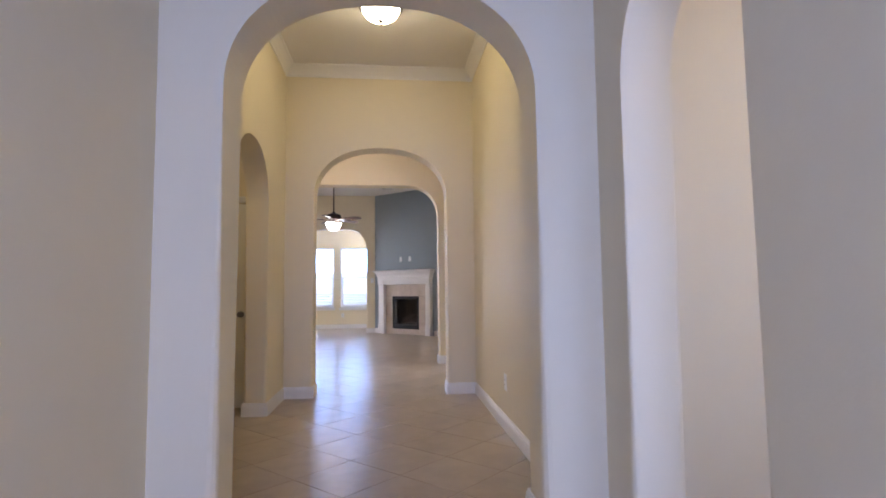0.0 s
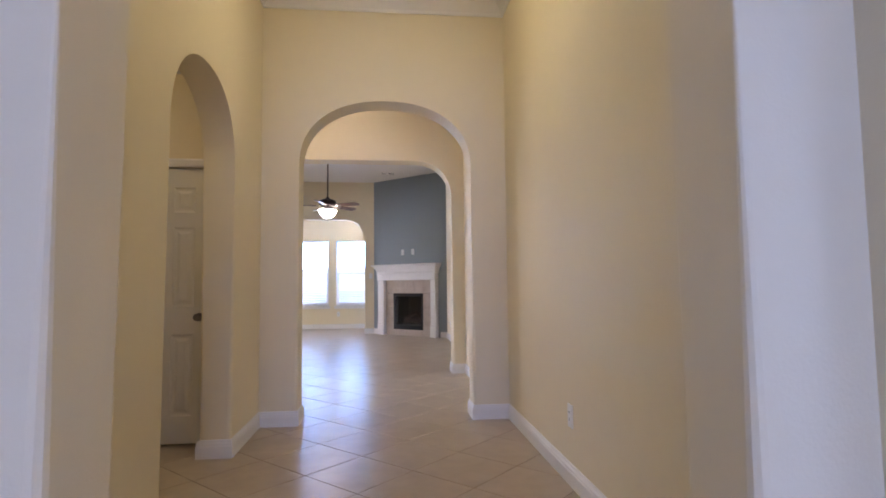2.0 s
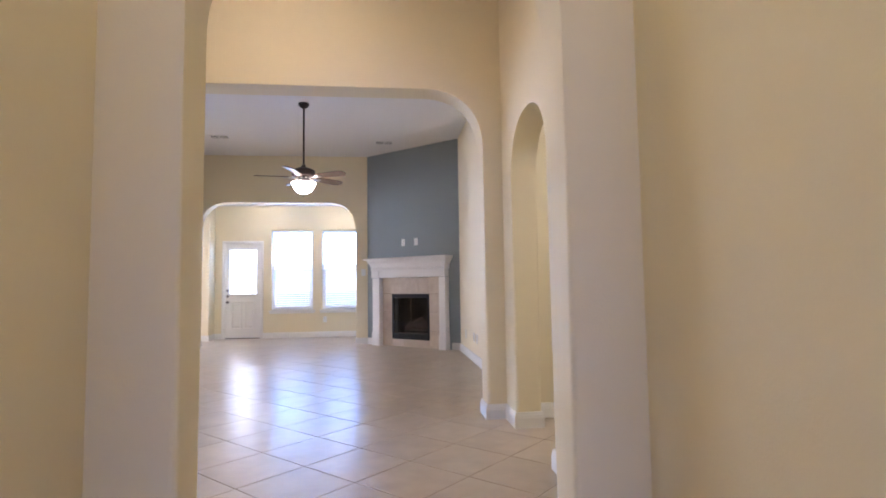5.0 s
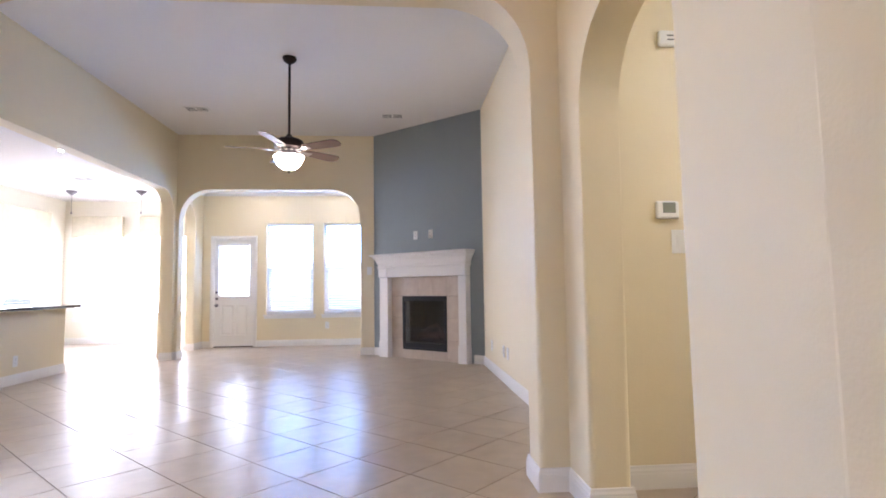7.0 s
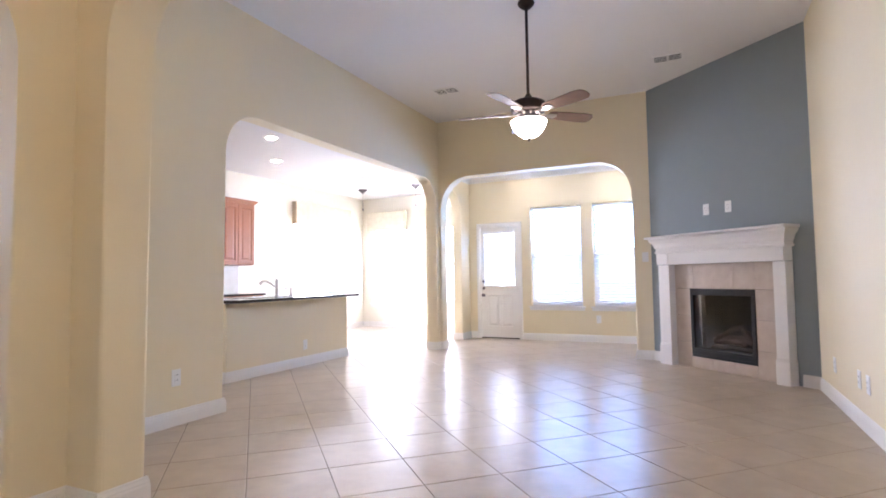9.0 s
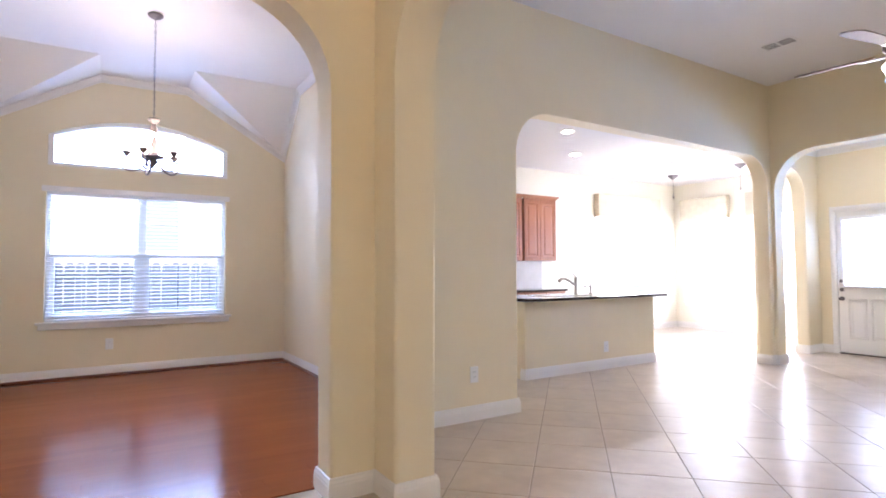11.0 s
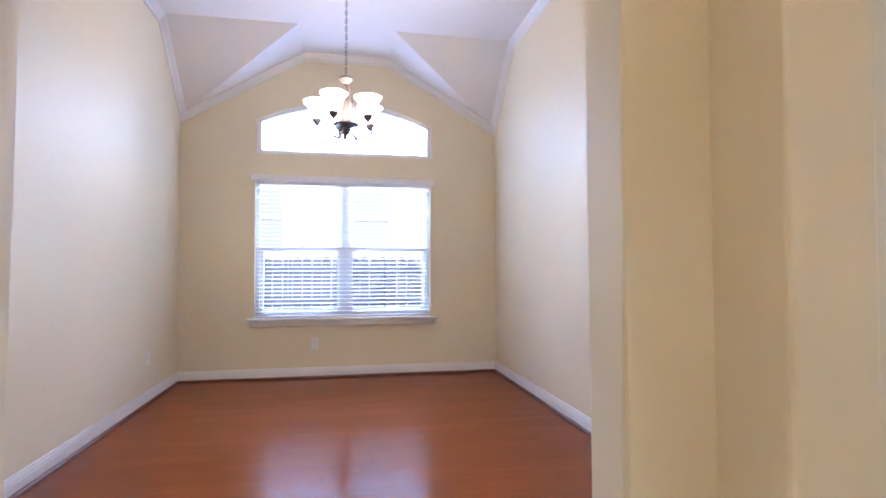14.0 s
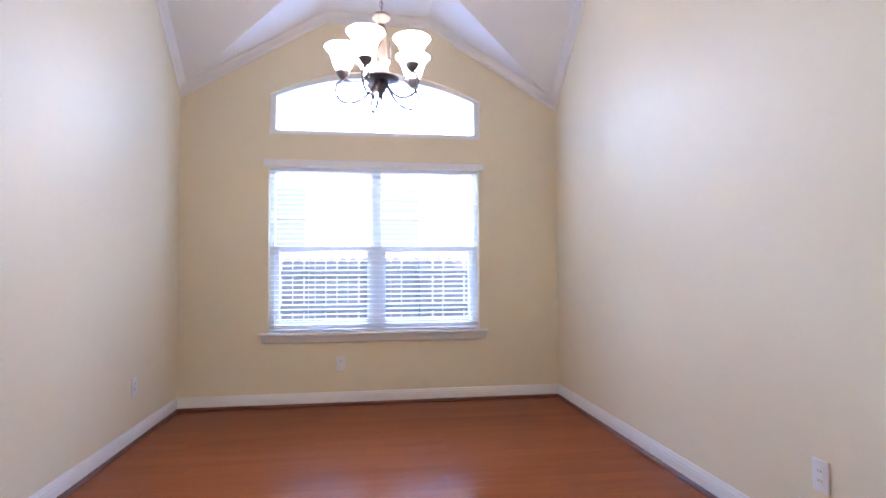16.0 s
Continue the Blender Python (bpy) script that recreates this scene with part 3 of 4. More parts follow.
bl = blind("venetian_blind", "white wooden slat blind, slats open, over the double dining room window",
           DW @ Matrix.Translation((DMID, 0.035, 1.535)), 2 * DMID - 0.02, 1.525, 33, tilt=-1)
val = thing("blind_valance", "white moulded valance board above the dining room blind", "valance", DW @ Matrix.Translation((0, 0, 1.53)))
part("board", boxed(-0.04, -0.05, -0.015, 2 * DMID + 0.04, -0.001, 0.05, bevel=0.008), TRIM, val)
# arched transom
tr = tagged(thing("window_transom", "white framed arched transom window above the dining room blind", "window", Matrix()), kind="structure")
bm = bmesh.new()
inn = [(T0 + 0.055 + (T1 - T0 - 0.11) * k / 24, 2.85 + 0.20 * (1 - ((k - 12) / 12) ** 2)) for k in range(25)]
outer = [(T0, TZ)] + arc + [(T1, TZ)]
inner = [(T0 + 0.055, TZ + 0.045)] + inn + [(T1 - 0.055, TZ + 0.045)]
for x0, x1, grow in ((X0 - 0.14, X0 - 0.03, 0.0),):
    o0 = [bm.verts.new((x1, y, z)) for y, z in outer]
    i0 = [bm.verts.new((x1, y, z)) for y, z in inner]
    o1 = [bm.verts.new((x0, y, z)) for y, z in outer]
    i1 = [bm.verts.new((x0, y, z)) for y, z in inner]
    n = len(outer)
    for k in range(n):
        j = (k + 1) % n
        for q in ((o0[k], o0[j], i0[j], i0[k]), (o1[k], i1[k], i1[j], o1[j]), (i0[k], i0[j], i1[j], i1[k]), (o0[k], o1[k], o1[j], o0[j])):
            bm.faces.new(q)
part("window_frame", bm, TRIM, tr)
bm = bmesh.new()
prism(bm, inner, X0 - 0.105, X0 - 0.099, "x")
p = part("pane", bm, PANE, tr)
p.visible_shadow = False
window_unit("window_kitchen", Matrix.Translation((-6.60, 15.45, 0.55)) @ pose(0, 0, 0, 0, 0, 90), 1.75, 1.79)
window_unit("window_breakfast", Matrix.Translation((-6.35, 17.90, 0.55)), 0.93, 1.79)
window_unit("window_breakfast", Matrix.Translation((-4.95, 17.90, 0.55)), 1.20, 1.79)
for m, w in ((Matrix.Translation((-6.60, 16.325, 2.335)) @ pose(0, 0, 0, 0, 0, 90), 1.72), (Matrix.Translation((-5.885, 17.90, 2.335)), 0.90), (Matrix.Translation((-4.35, 17.90, 2.335)), 1.17)):
    blind("venetian_blind", "white slat blind over a breakfast room window", m @ Matrix.Translation((0, 0.04, 0)), w, 1.77, 36, group="breakfast window blinds")
for m, w in ((Matrix.Translation((-6.60, 16.325, 2.265)) @ pose(0, 0, 0, 0, 0, 90), 1.87), (Matrix.Translation((-5.885, 17.90, 2.265)), 1.02), (Matrix.Translation((-4.35, 17.90, 2.265)), 1.32)):
    t = thing("fabric_valance", "cream patterned fabric box valance above a breakfast room window", "valance", m, "breakfast window valances")
    bm = bmesh.new()
    box(bm, -w / 2, -0.12, 0.0, w / 2, -0.09, 0.45, bevel=0.008)
    part("front", bm, FABRIC, t)
    for x in (-w / 2, w / 2 - 0.03):
        part("return", boxed(x, -0.09, 0.0, x + 0.03, -0.002, 0.45), FABRIC, t)
    part("top", boxed(-w / 2 + 0.03, -0.09, 0.42, w / 2 - 0.03, -0.002, 0.45), FABRIC, t)


def raised_panel(bm, x0, z0, x1, z1, y):
    """A sunk border with a raised field, on a face at local y that looks to -y."""
    rings = []
    for inset, dy in ((0.0, 0.0), (0.012, 0.010), (0.028, 0.011), (0.052, 0.002)):
        rings.append([bm.verts.new(p) for p in ((x0 + inset, y + dy, z0 + inset), (x1 - inset, y + dy, z0 + inset), (x1 - inset, y + dy, z1 - inset), (x0 + inset, y + dy, z1 - inset))])
    for a, b in zip(rings, rings[1:]):
        for k in range(4):
            j = (k + 1) % 4
            bm.faces.new((a[k], a[j], b[j], b[k]))
    bm.faces.new(rings[-1])


def grid_face(bm, x0, x1, z0, z1, y, holes):
    """A flat face at local y with rectangular holes (x0, x1, z0, z1)."""
    xs = sorted({x0, x1, *[h[0] for h in holes], *[h[1] for h in holes]})
    zs = sorted({z0, z1, *[h[2] for h in holes], *[h[3] for h in holes]})
    vert = {}
    for i, x in enumerate(xs):
        for k, z in enumerate(zs):
            vert[i, k] = bm.verts.new((x, y, z))
    for i in range(len(xs) - 1):
        for k in range(len(zs) - 1):
            cx, cz = (xs[i] + xs[i + 1]) / 2, (zs[k] + zs[k + 1]) / 2
            if not any(h[0] < cx < h[1] and h[2] < cz < h[3] for h in holes):
                bm.faces.new((vert[i, k], vert[i + 1, k], vert[i + 1, k + 1], vert[i, k + 1]))


def door_leaf(parent, width, height, panels, thick=0.035, y=0.0, mat=None):
    """A moulded door leaf, local x from 0 to width, its face at y looking to -y."""
    bm = bmesh.new()
    grid_face(bm, 0, width, 0.014, height, y, [(a, b, lo, hi) for a, b, lo, hi in panels])
    for a, b, lo, hi in panels:
        raised_panel(bm, a, lo, b, hi, y)
    back = [(0, 0.014), (width, 0.014), (width, height), (0, height)]
    f = [bm.verts.new((x, y, z)) for x, z in back]
    g = [bm.verts.new((x, y + thick, z)) for x, z in back]
    bm.faces.new(g)
    for k in range(4):
        bm.faces.new((f[k], f[(k + 1) % 4], g[(k + 1) % 4], g[k]))
    bmesh.ops.remove_doubles(bm, verts=bm.verts, dist=1e-5)
    return part("leaf", bm, mat or DOOR, parent)


def six_panels(w):
    s, m = 0.18 * w, 0.44 * w
    cols = ((s, m), (w - m, w - s))
    return [(a, b, lo, hi) for a, b in cols for lo, hi in ((0.21, 0.80), (1.00, 1.59), (1.70, 1.89))]


def casing(bm, x0, x1, top, width=0.062, y=0.0, left=True, right=True):
    prof = [(0.0, 0.0), (0.0, -0.012), (width * 0.3, -0.016), (width * 0.75, -0.018), (width, -0.010), (width, 0.0)]
    path = ([(x0, 0.0)] if left else []) + [(x0, top), (x1, top)] + ([(x1, 0.0)] if right else [])
    rows = []
    for i, (px, pz) in enumerate(path):
        row = []
        for o, d in prof:
            ox = -o if (px == x0 and left) else (o if (px == x1 and right) else 0)
            oz = o if pz == top else 0
            row.append(bm.verts.new((px + ox, y + d, pz + oz)))
        rows.append(row)
    for a, b in zip(rows, rows[1:]):
        for k in range(len(prof) - 1):
            bm.faces.new((a[k], b[k], b[k + 1], a[k + 1]))
    bm.faces.new(rows[0])
    bm.faces.new(rows[-1])
    return bm


def knob(parent, x, y, z, mat, r=0.028):
    bm = lathe(bmesh.new(), [(0.031, 0.0), (0.031, 0.006), (0.012, 0.010), (0.011, 0.03), (r * 0.8, 0.036), (r, 0.048), (r * 0.9, 0.062), (r * 0.45, 0.069)], seg=20)
    bmesh.ops.transform(bm, matrix=Matrix.Translation((x, y, z)) @ pose(0, 0, 0, 90, 0, 0), verts=bm.verts)
    return part("door_knob", bm, mat, parent, "", True)


# closet door behind the small arch
d = tagged(thing("door_closet", "closed white six panel closet door with a dark pewter knob", "door", Matrix.Translation((-1.425, 5.89, 0))), kind="structure")
door_leaf(d, 0.60, 2.03, six_panels(0.60))
part("casing", casing(bmesh.new(), 0.0, 0.605, 2.04, y=-0.02, right=False), TRIM, d)
knob(d, 0.535, 0.0, 0.925, PEWTER)
for z in (0.25, 1.02, 1.82):
    part("hinge", boxed(-0.006, -0.008, z - 0.045, 0.006, 0.004, z + 0.045, bevel=0.002), NICKEL, d)
# bedroom door in the side passage
d = tagged(thing("door_side_passage", "closed white six panel interior door in a moulded casing", "door", Matrix.Translation((2.475, 2.80, 0))), kind="structure")
bm_leaf = door_leaf(d, 0.724, 2.018, six_panels(0.724), y=0.095)
bm_leaf.location.x = 0.018
part("casing", casing(bmesh.new(), 0.012, 0.748, 2.028, y=-0.001), TRIM, d)
for x0, x1 in ((0.0005, 0.017), (0.743, 0.7595)):
    part("jamb", boxed(x0, 0.0, 0.0, x1, 0.149, 2.039), TRIM, d)
part("jamb_head", boxed(0.017, 0.0, 2.021, 0.743, 0.149, 2.0395), TRIM, d)
knob(d, 0.675, 0.095, 0.93, NICKEL)

# back door with a half glass
d = tagged(thing("door_back", "white back door with a glazed upper half and a lowered blind", "door", Matrix.Translation((-2.98, 16.507, 0))), kind="structure")
bm = bmesh.new()
gx0, gx1, gz0, gz1 = 0.075, 0.665, 0.975, 1.965
grid_face(bm, 0, 0.74, 0.02, 2.07, 0.0, [(gx0, gx1, gz0, gz1), (0.12, 0.35, 0.22, 0.80), (0.39, 0.62, 0.22, 0.80)])
for a in ((0.12, 0.35), (0.39, 0.62)):
    raised_panel(bm, a[0], 0.22, a[1], 0.80, 0.0)
grid_face(bm, 0, 0.74, 0.02, 2.07, 0.045, [(gx0, gx1, gz0, gz1)])
for a in ((0, 0.74, 0.02, 2.07), (gx0, gx1, gz0, gz1)):
    q = [(a[0], a[2]), (a[1], a[2]), (a[1], a[3]), (a[0], a[3])]
    for k in range(4):
        p, r = q[k], q[(k + 1) % 4]
        bm.faces.new([bm.verts.new(c) for c in ((p[0], 0, p[1]), (r[0], 0, r[1]), (r[0], 0.045, r[1]), (p[0], 0.045, p[1]))])
bmesh.ops.remove_doubles(bm, verts=bm.verts, dist=1e-5)
part("leaf", bm, TRIM, d)
bm = bmesh.new()
for a in ((gx0 - 0.02, gz0 - 0.02, gx1 + 0.02, gz0 + 0.012), (gx0 - 0.02, gz1 - 0.012, gx1 + 0.02, gz1 + 0.02), (gx0 - 0.02, gz0 + 0.012, gx0 + 0.012, gz1 - 0.012), (gx1 - 0.012, gz0 + 0.012, gx1 + 0.02, gz1 - 0.012)):
    box(bm, a[0], -0.012, a[1], a[2], -0.001, a[3], bevel=0.003)
part("glazing_bead", bm, TRIM, d)
p = part("pane", boxed(gx0, 0.02, gz0, gx1, 0.026, gz1), PANE, d)
p.visible_shadow = False
part("threshold", boxed(-0.02, -0.02, 0.0, 0.76, 0.11, 0.016, bevel=0.004), BRONZE, d)
part("casing", casing(bmesh.new(), -0.015, 0.755, 2.09, y=-0.031, width=0.057), TRIM, d)
knob(d, 0.045, 0.0, 0.80, PEWTER, 0.027)
for z in (0.93, 1.055):
    bm = lathe(bmesh.new(), [(0.027, 0), (0.027, 0.008), (0.022, 0.014), (0.012, 0.016)], seg=18)
    bmesh.ops.transform(bm, matrix=Matrix.Translation((0.045, 0, z)) @ pose(0, 0, 0, 90), verts=bm.verts)
    part("deadbolt", bm, PEWTER, d)
part("jamb", boxed(-0.0195, -0.03, 0.0, -0.002, 0.10, 2.088), TRIM, d)
part("jamb", boxed(0.742, -0.03, 0.0, 0.7595, 0.10, 2.088), TRIM, d)
part("jamb_head", boxed(-0.002, -0.03, 2.072, 0.742, 0.10, 2.0895), TRIM, d)
blind("venetian_blind", "narrow white slat blind fixed over the back door glass", Matrix.Translation((-2.61, 16.467, 1.99)), 0.60, 1.03, 24, tilt=-18)
# unseen window, added as the side passage's source of daylight
window_unit("assumed_window_side_passage", pose(3.2, 0.6, 0.75, 0, 0, 180), 1.0, 1.1)
p = tagged(thing("window_entry", "clear glazing of the entrance behind the camera", "window", Matrix()), kind="structure")
q = part("pane", boxed(-0.15, -2.68, 0.25, 1.30, -2.674, 2.75), PANE, p)
q.visible_shadow = False

# ---- fireplace ----
fp = thing("fireplace", "white wooden mantel with beige tile surround and black gas firebox", "fireplace", FP)


def fbox(name, u0, u1, out0, out1, z0, z1, mat, bevel=0.004, label="", parent=None):
    return part(name, boxed(u0, -out1, z0, u1, -out0, z1, bevel=bevel), mat, parent or fp, label)


for u0, u1 in ((0.235, 0.41), (1.79, 1.925)):
    leg = fbox("pilaster", u0, u1, 0.0, 0.12, 0.2645, 1.257, TRIM)
    fbox("plinth", u0 - 0.008, u1 + 0.008, 0.0, 0.130, 0.0, 0.245, TRIM, 0.004, parent=leg)
    fbox("plinth_cap", u0 - 0.004, u1 + 0.004, 0.0, 0.125, 0.2455, 0.264, TRIM, 0.006, parent=leg)
    fbox("capital", u0 - 0.004, u1 + 0.004, 0.1305, 0.145, 1.264, 1.403, TRIM, 0.004, parent=leg)
fbox("frieze", 0.235, 1.925, 0.0, 0.13, 1.263, 1.475, TRIM)
bm = bmesh.new()
steps = [(0.0, 1.405), (0.138, 1.405), (0.152, 1.412), (0.155, 1.428), (0.143, 1.436), (0.143, 1.468), (0.156, 1.478), (0.160, 1.50), (0.172, 1.53), (0.196, 1.56), (0.204, 1.574), (0.204, 1.594), (0.0, 1.594)]
ring = []
for o, z in steps:
    w = max(0.0, o - 0.13)
    ring.append([bm.verts.new((0.235 - w, 0.0, z)), bm.verts.new((0.235 - w, -o, z)), bm.verts.new((1.925 + w, -o, z)), bm.verts.new((1.925 + w, 0.0, z))])
for a, b in zip(ring, ring[1:]):
    for k in range(3):
        bm.faces.new((a[k], a[k + 1], b[k + 1], b[k]))
part("bed_moulding", bm, TRIM, fp)
fbox("mantel_shelf", 0.125, 2.02, 0.0, 0.255, 1.596, 1.627, TRIM, 0.008)
bm = bmesh.new()
for u0, u1, z0, z1 in ((0.41, FIRE_U0, 0.0, 1.262), (FIRE_U1, 1.79, 0.0, 1.262), (FIRE_U0, FIRE_U1, 0.0, FIRE_Z0), (FIRE_U0, FIRE_U1, FIRE_Z1, 1.262)):
    box(bm, u0, -0.012, z0, u1, -0.001, z1)
part("back_board", bm, GROUT, fp)
fu0, fu1, fz0, fz1 = 0.645, 1.508, 0.135, 0.96


def surround_tiles():
    xs = [0.41, fu0, 0.933, 1.22, fu1, 1.79]
    cells = []
    zs = [0.0, 0.30, 0.63, 0.96]
    for a, b in ((xs[0], xs[1]), (xs[4], xs[5])):
        cells += [(a, b, z0, z1) for z0, z1 in zip(zs, zs[1:])]
    cells += [(a, b, 0.962, 1.262) for a, b in zip([0.41, 0.69, 0.965, 1.24, 1.515], [0.69, 0.965, 1.24, 1.515, 1.79])]
    cells += [(a, b, 0.0, 0.135) for a, b in zip(xs[1:4], xs[2:5])]
    for a, b, z0, z1 in cells:
        fbox("surround_tile", a + 0.0015, b - 0.0015, 0.012, 0.022, z0 + 0.0015, z1 - 0.0015, SURROUND, 0.0015)


surround_tiles()
fire = part("firebox", boxed(fu0, -0.0285, fz0, fu1, -0.0125, fz0 + 0.105, bevel=0.004), BLACK, fp, "black steel gas fire insert")
for a in ((fu0, fz1 - 0.075, fu1, fz1), (fu0, fz0 + 0.105, fu0 + 0.045, fz1 - 0.075), (fu1 - 0.045, fz0 + 0.105, fu1, fz1 - 0.075)):
    part("firebox_frame", boxed(a[0], -0.034, a[1], a[2], -0.0125, a[3], bevel=0.004), BLACK, fire)
for z in (fz0 + 0.028, fz0 + 0.07, fz1 - 0.052, fz1 - 0.026):
    part("louver", boxed(fu0 + 0.03, -0.0375, z - 0.008, fu1 - 0.03, -0.0345 if z > 0.5 else -0.029, z + 0.008), BLACK, fire)
glass_front = part("firebox_glass", boxed(fu0 + 0.046, -0.018, fz0 + 0.106, fu1 - 0.046, -0.0145, fz1 - 0.076), FIREGLASS, fire, "dark reflecting fire glass")
glass_front.visible_shadow = False
bm = bmesh.new()
for a in ((FIRE_U0 - 0.02, 0.102, FIRE_Z0 - 0.02, FIRE_U0 + 0.06, 0.42, FIRE_Z1 + 0.02), (FIRE_U1 - 0.06, 0.102, FIRE_Z0 - 0.02, FIRE_U1 + 0.02, 0.42, FIRE_Z1 + 0.02),
          (FIRE_U0 + 0.06, 0.40, FIRE_Z0, FIRE_U1 - 0.06, 0.42, FIRE_Z1), (FIRE_U0 + 0.06, 0.102, FIRE_Z0 - 0.02, FIRE_U1 - 0.06, 0.42, FIRE_Z0),
          (FIRE_U0 + 0.06, 0.102, FIRE_Z1, FIRE_U1 - 0.06, 0.42, FIRE_Z1 + 0.02)):
    box(bm, *a)
part("fire_chamber", bm, SOOT, fire, "sooty steel chamber behind the glass")
part("burner_tray", boxed(0.80, 0.12, FIRE_Z0 + 0.001, 1.35, 0.34, FIRE_Z0 + 0.05, bevel=0.01), SOOT, fire)


def gas_log(p, q, radius, seed):
    """A ceramic log from p to q: knotted, bent and tapered."""
    rng = random.Random(seed)
    p, q = Vector(p), Vector(q)
    pts = [p.lerp(q, i / 9) + Vector((rng.uniform(-0.008, 0.008), rng.uniform(-0.008, 0.008), rng.uniform(-0.008, 0.008) + 0.02 * math.sin(i / 9 * math.pi))) for i in range(10)]
    part("gas_log", tube(bmesh.new(), pts, lambda s: radius * (1.0 + 0.16 * math.sin(7 * s + seed) - 0.25 * s), 12), LOG, fire, "", True)


gas_log((0.80, 0.27, 0.335), (1.34, 0.29, 0.345), 0.052, 1)
gas_log((0.82, 0.17, 0.325), (1.22, 0.16, 0.33), 0.042, 2)
gas_log((0.88, 0.14, 0.365), (1.10, 0.31, 0.50), 0.036, 3)
gas_log((1.32, 0.15, 0.345), (1.08, 0.30, 0.48), 0.034, 4)

# ---- electrical fittings ----


def wall_plate(name, label, m, kind, group=""):
    """An outlet or switch plate; local x-z plane, local -y the room, origin at its middle."""
    t = thing(name, label, "outlet" if kind == "outlet" else "light switch", m, group)
    part("plate", boxed(-0.041, -0.007, -0.066, 0.041, -0.0005, 0.066, bevel=0.003), PLASTIC, t)
    if kind == "outlet":
        for z in (-0.02, 0.02):
            r = part("receptacle", boxed(-0.017, -0.0095, z - 0.0145, 0.017, -0.0068, z + 0.0145, bevel=0.003), PLASTIC, t)
            for x in (-0.007, 0.007):
                part("slot", boxed(x - 0.0012, -0.0102, z - 0.004, x + 0.0012, -0.0094, z + 0.006), SLOT_SHADE, r)
    else:
        part("rocker", boxed(-0.0165, -0.012, -0.033, 0.0165, -0.0068, 0.033, bevel=0.003), PLASTIC, t)
    return t


def facing(x, y, z, yaw):
    return pose(x, y, z, 0, 0, yaw)


OUT = "white duplex outlet on the wall"
for x, y, z, yaw in ((1.53, 4.77, 0.39, 270), (1.777, 12.74, 0.335, 270), (1.777, 11.95, 0.35, 270), (1.777, 11.72, 0.35, 270), (-3.025, 10.0, 0.375, 90), (-4.02, 12.72, 0.275, 90),
                     (X0, 7.417, 0.38, 90), (-3.945, DY1, 0.385, 0), (-6.10, DY0, 0.41, 180), (-0.83, 16.477, 0.39, 0)):
    wall_plate("wall_outlet", OUT, facing(x, y, z, yaw), "outlet", "wall outlets")
for u in (0.905, 1.208):
    wall_plate("wall_outlet", "white outlet plate on the blue wall above the mantel", FP @ Matrix.Translation((u, 0, 1.91)), "outlet", "wall outlets")
wall_plate("light_switch", "white rocker light switch on the dining room wall", facing(-3.445, DY1, 1.446, 0), "switch")
wall_plate("light_switch", "white rocker light switch under the thermostat", facing(2.145, 8.69, 1.325, 0), "switch")
wall_plate("light_switch", "white rocker light switch beside the fireplace wall", facing(0.09, 14.79, 1.38, 0), "switch")
t = thing("thermostat", "white wall thermostat with a grey display", "thermostat", facing(2.08, 8.69, 1.50, 0))
part("body", boxed(-0.066, -0.028, -0.05, 0.066, -0.0005, 0.05, bevel=0.012), PLASTIC, t)
part("display", boxed(-0.03, -0.0305, -0.018, 0.043, -0.0275, 0.04, bevel=0.001), LCD, t)
t = thing("door_chime", "white plastic door chime box high on the corridor wall", "door chime", facing(2.145, 8.69, 2.48, 0))
part("body", boxed(-0.075, -0.035, -0.045, 0.075, -0.0005, 0.045, bevel=0.012), PLASTIC, t)
for z in (-0.012, 0.012):
    part("slot", boxed(-0.03, -0.0365, z - 0.003, 0.03, -0.0348, z + 0.003), SLOT_SHADE, t)


def ceiling_vent(m, group="ceiling vents"):
    t = thing("ceiling_vent", "white metal ceiling air vent with dark slots", "air vent", m, group)
    part("frame", boxed(-0.17, -0.10, -0.008, 0.17, 0.10, -0.0005, bevel=0.003), TRIM, t)
    for x in (-0.078, 0.078):
        # flat dark plate put in for the shaded duct mouth
        part("opening", boxed(x - 0.066, -0.075, -0.0095, x + 0.066, 0.075, -0.0082), SLOT_SHADE, t)
        for k in range(5):
            part("slat", boxed(x - 0.066, -0.06 + k * 0.028, -0.012, x + 0.066, -0.052 + k * 0.028, -0.0097), TRIM, t)
    return t


ceiling_vent(pose(-2.25, 13.49, 3.66))
ceiling_vent(pose(0.50, 13.70, 3.66))
ceiling_vent(pose(-4.87, 15.5, 3.06))

# ---- lamps ----


def flush_light(m, bowl):
    t = thing("ceiling_lamp", "flush ceiling lamp with a lit alabaster glass bowl and bronze rim; only the hall's is known, others added unseen as fill", "ceiling lamp", m)
    part("pan", lathe(bmesh.new(), [(0.13, 0.0), (0.165, -0.012), (0.185, -0.035), (0.192, -0.055), (0.178, -0.066), (0.165, -0.060)], seg=36), PEWTER, t, "", True)
    part("bowl", lathe(bmesh.new(), [(0.163, -0.058), (0.158, -0.085), (0.14, -0.115), (0.105, -0.142), (0.06, -0.158), (0.01, -0.163)], seg=36), bowl, t, "lit alabaster glass bowl", True)
    part("finial", lathe(bmesh.new(), [(0.024, -0.158), (0.026, -0.168), (0.012, -0.176), (0.008, -0.19), (0.011, -0.197), (0.003, -0.206)], seg=16), PEWTER, t, "", True)


flush_light(Matrix.Translation((0.515, 4.92, 3.66)), BOWL)
# assumed lamp, out of view, added to brighten the vestibule
flush_light(Matrix.Translation((-0.33, 7.63, 3.66)), VESTIBULE_FILL)
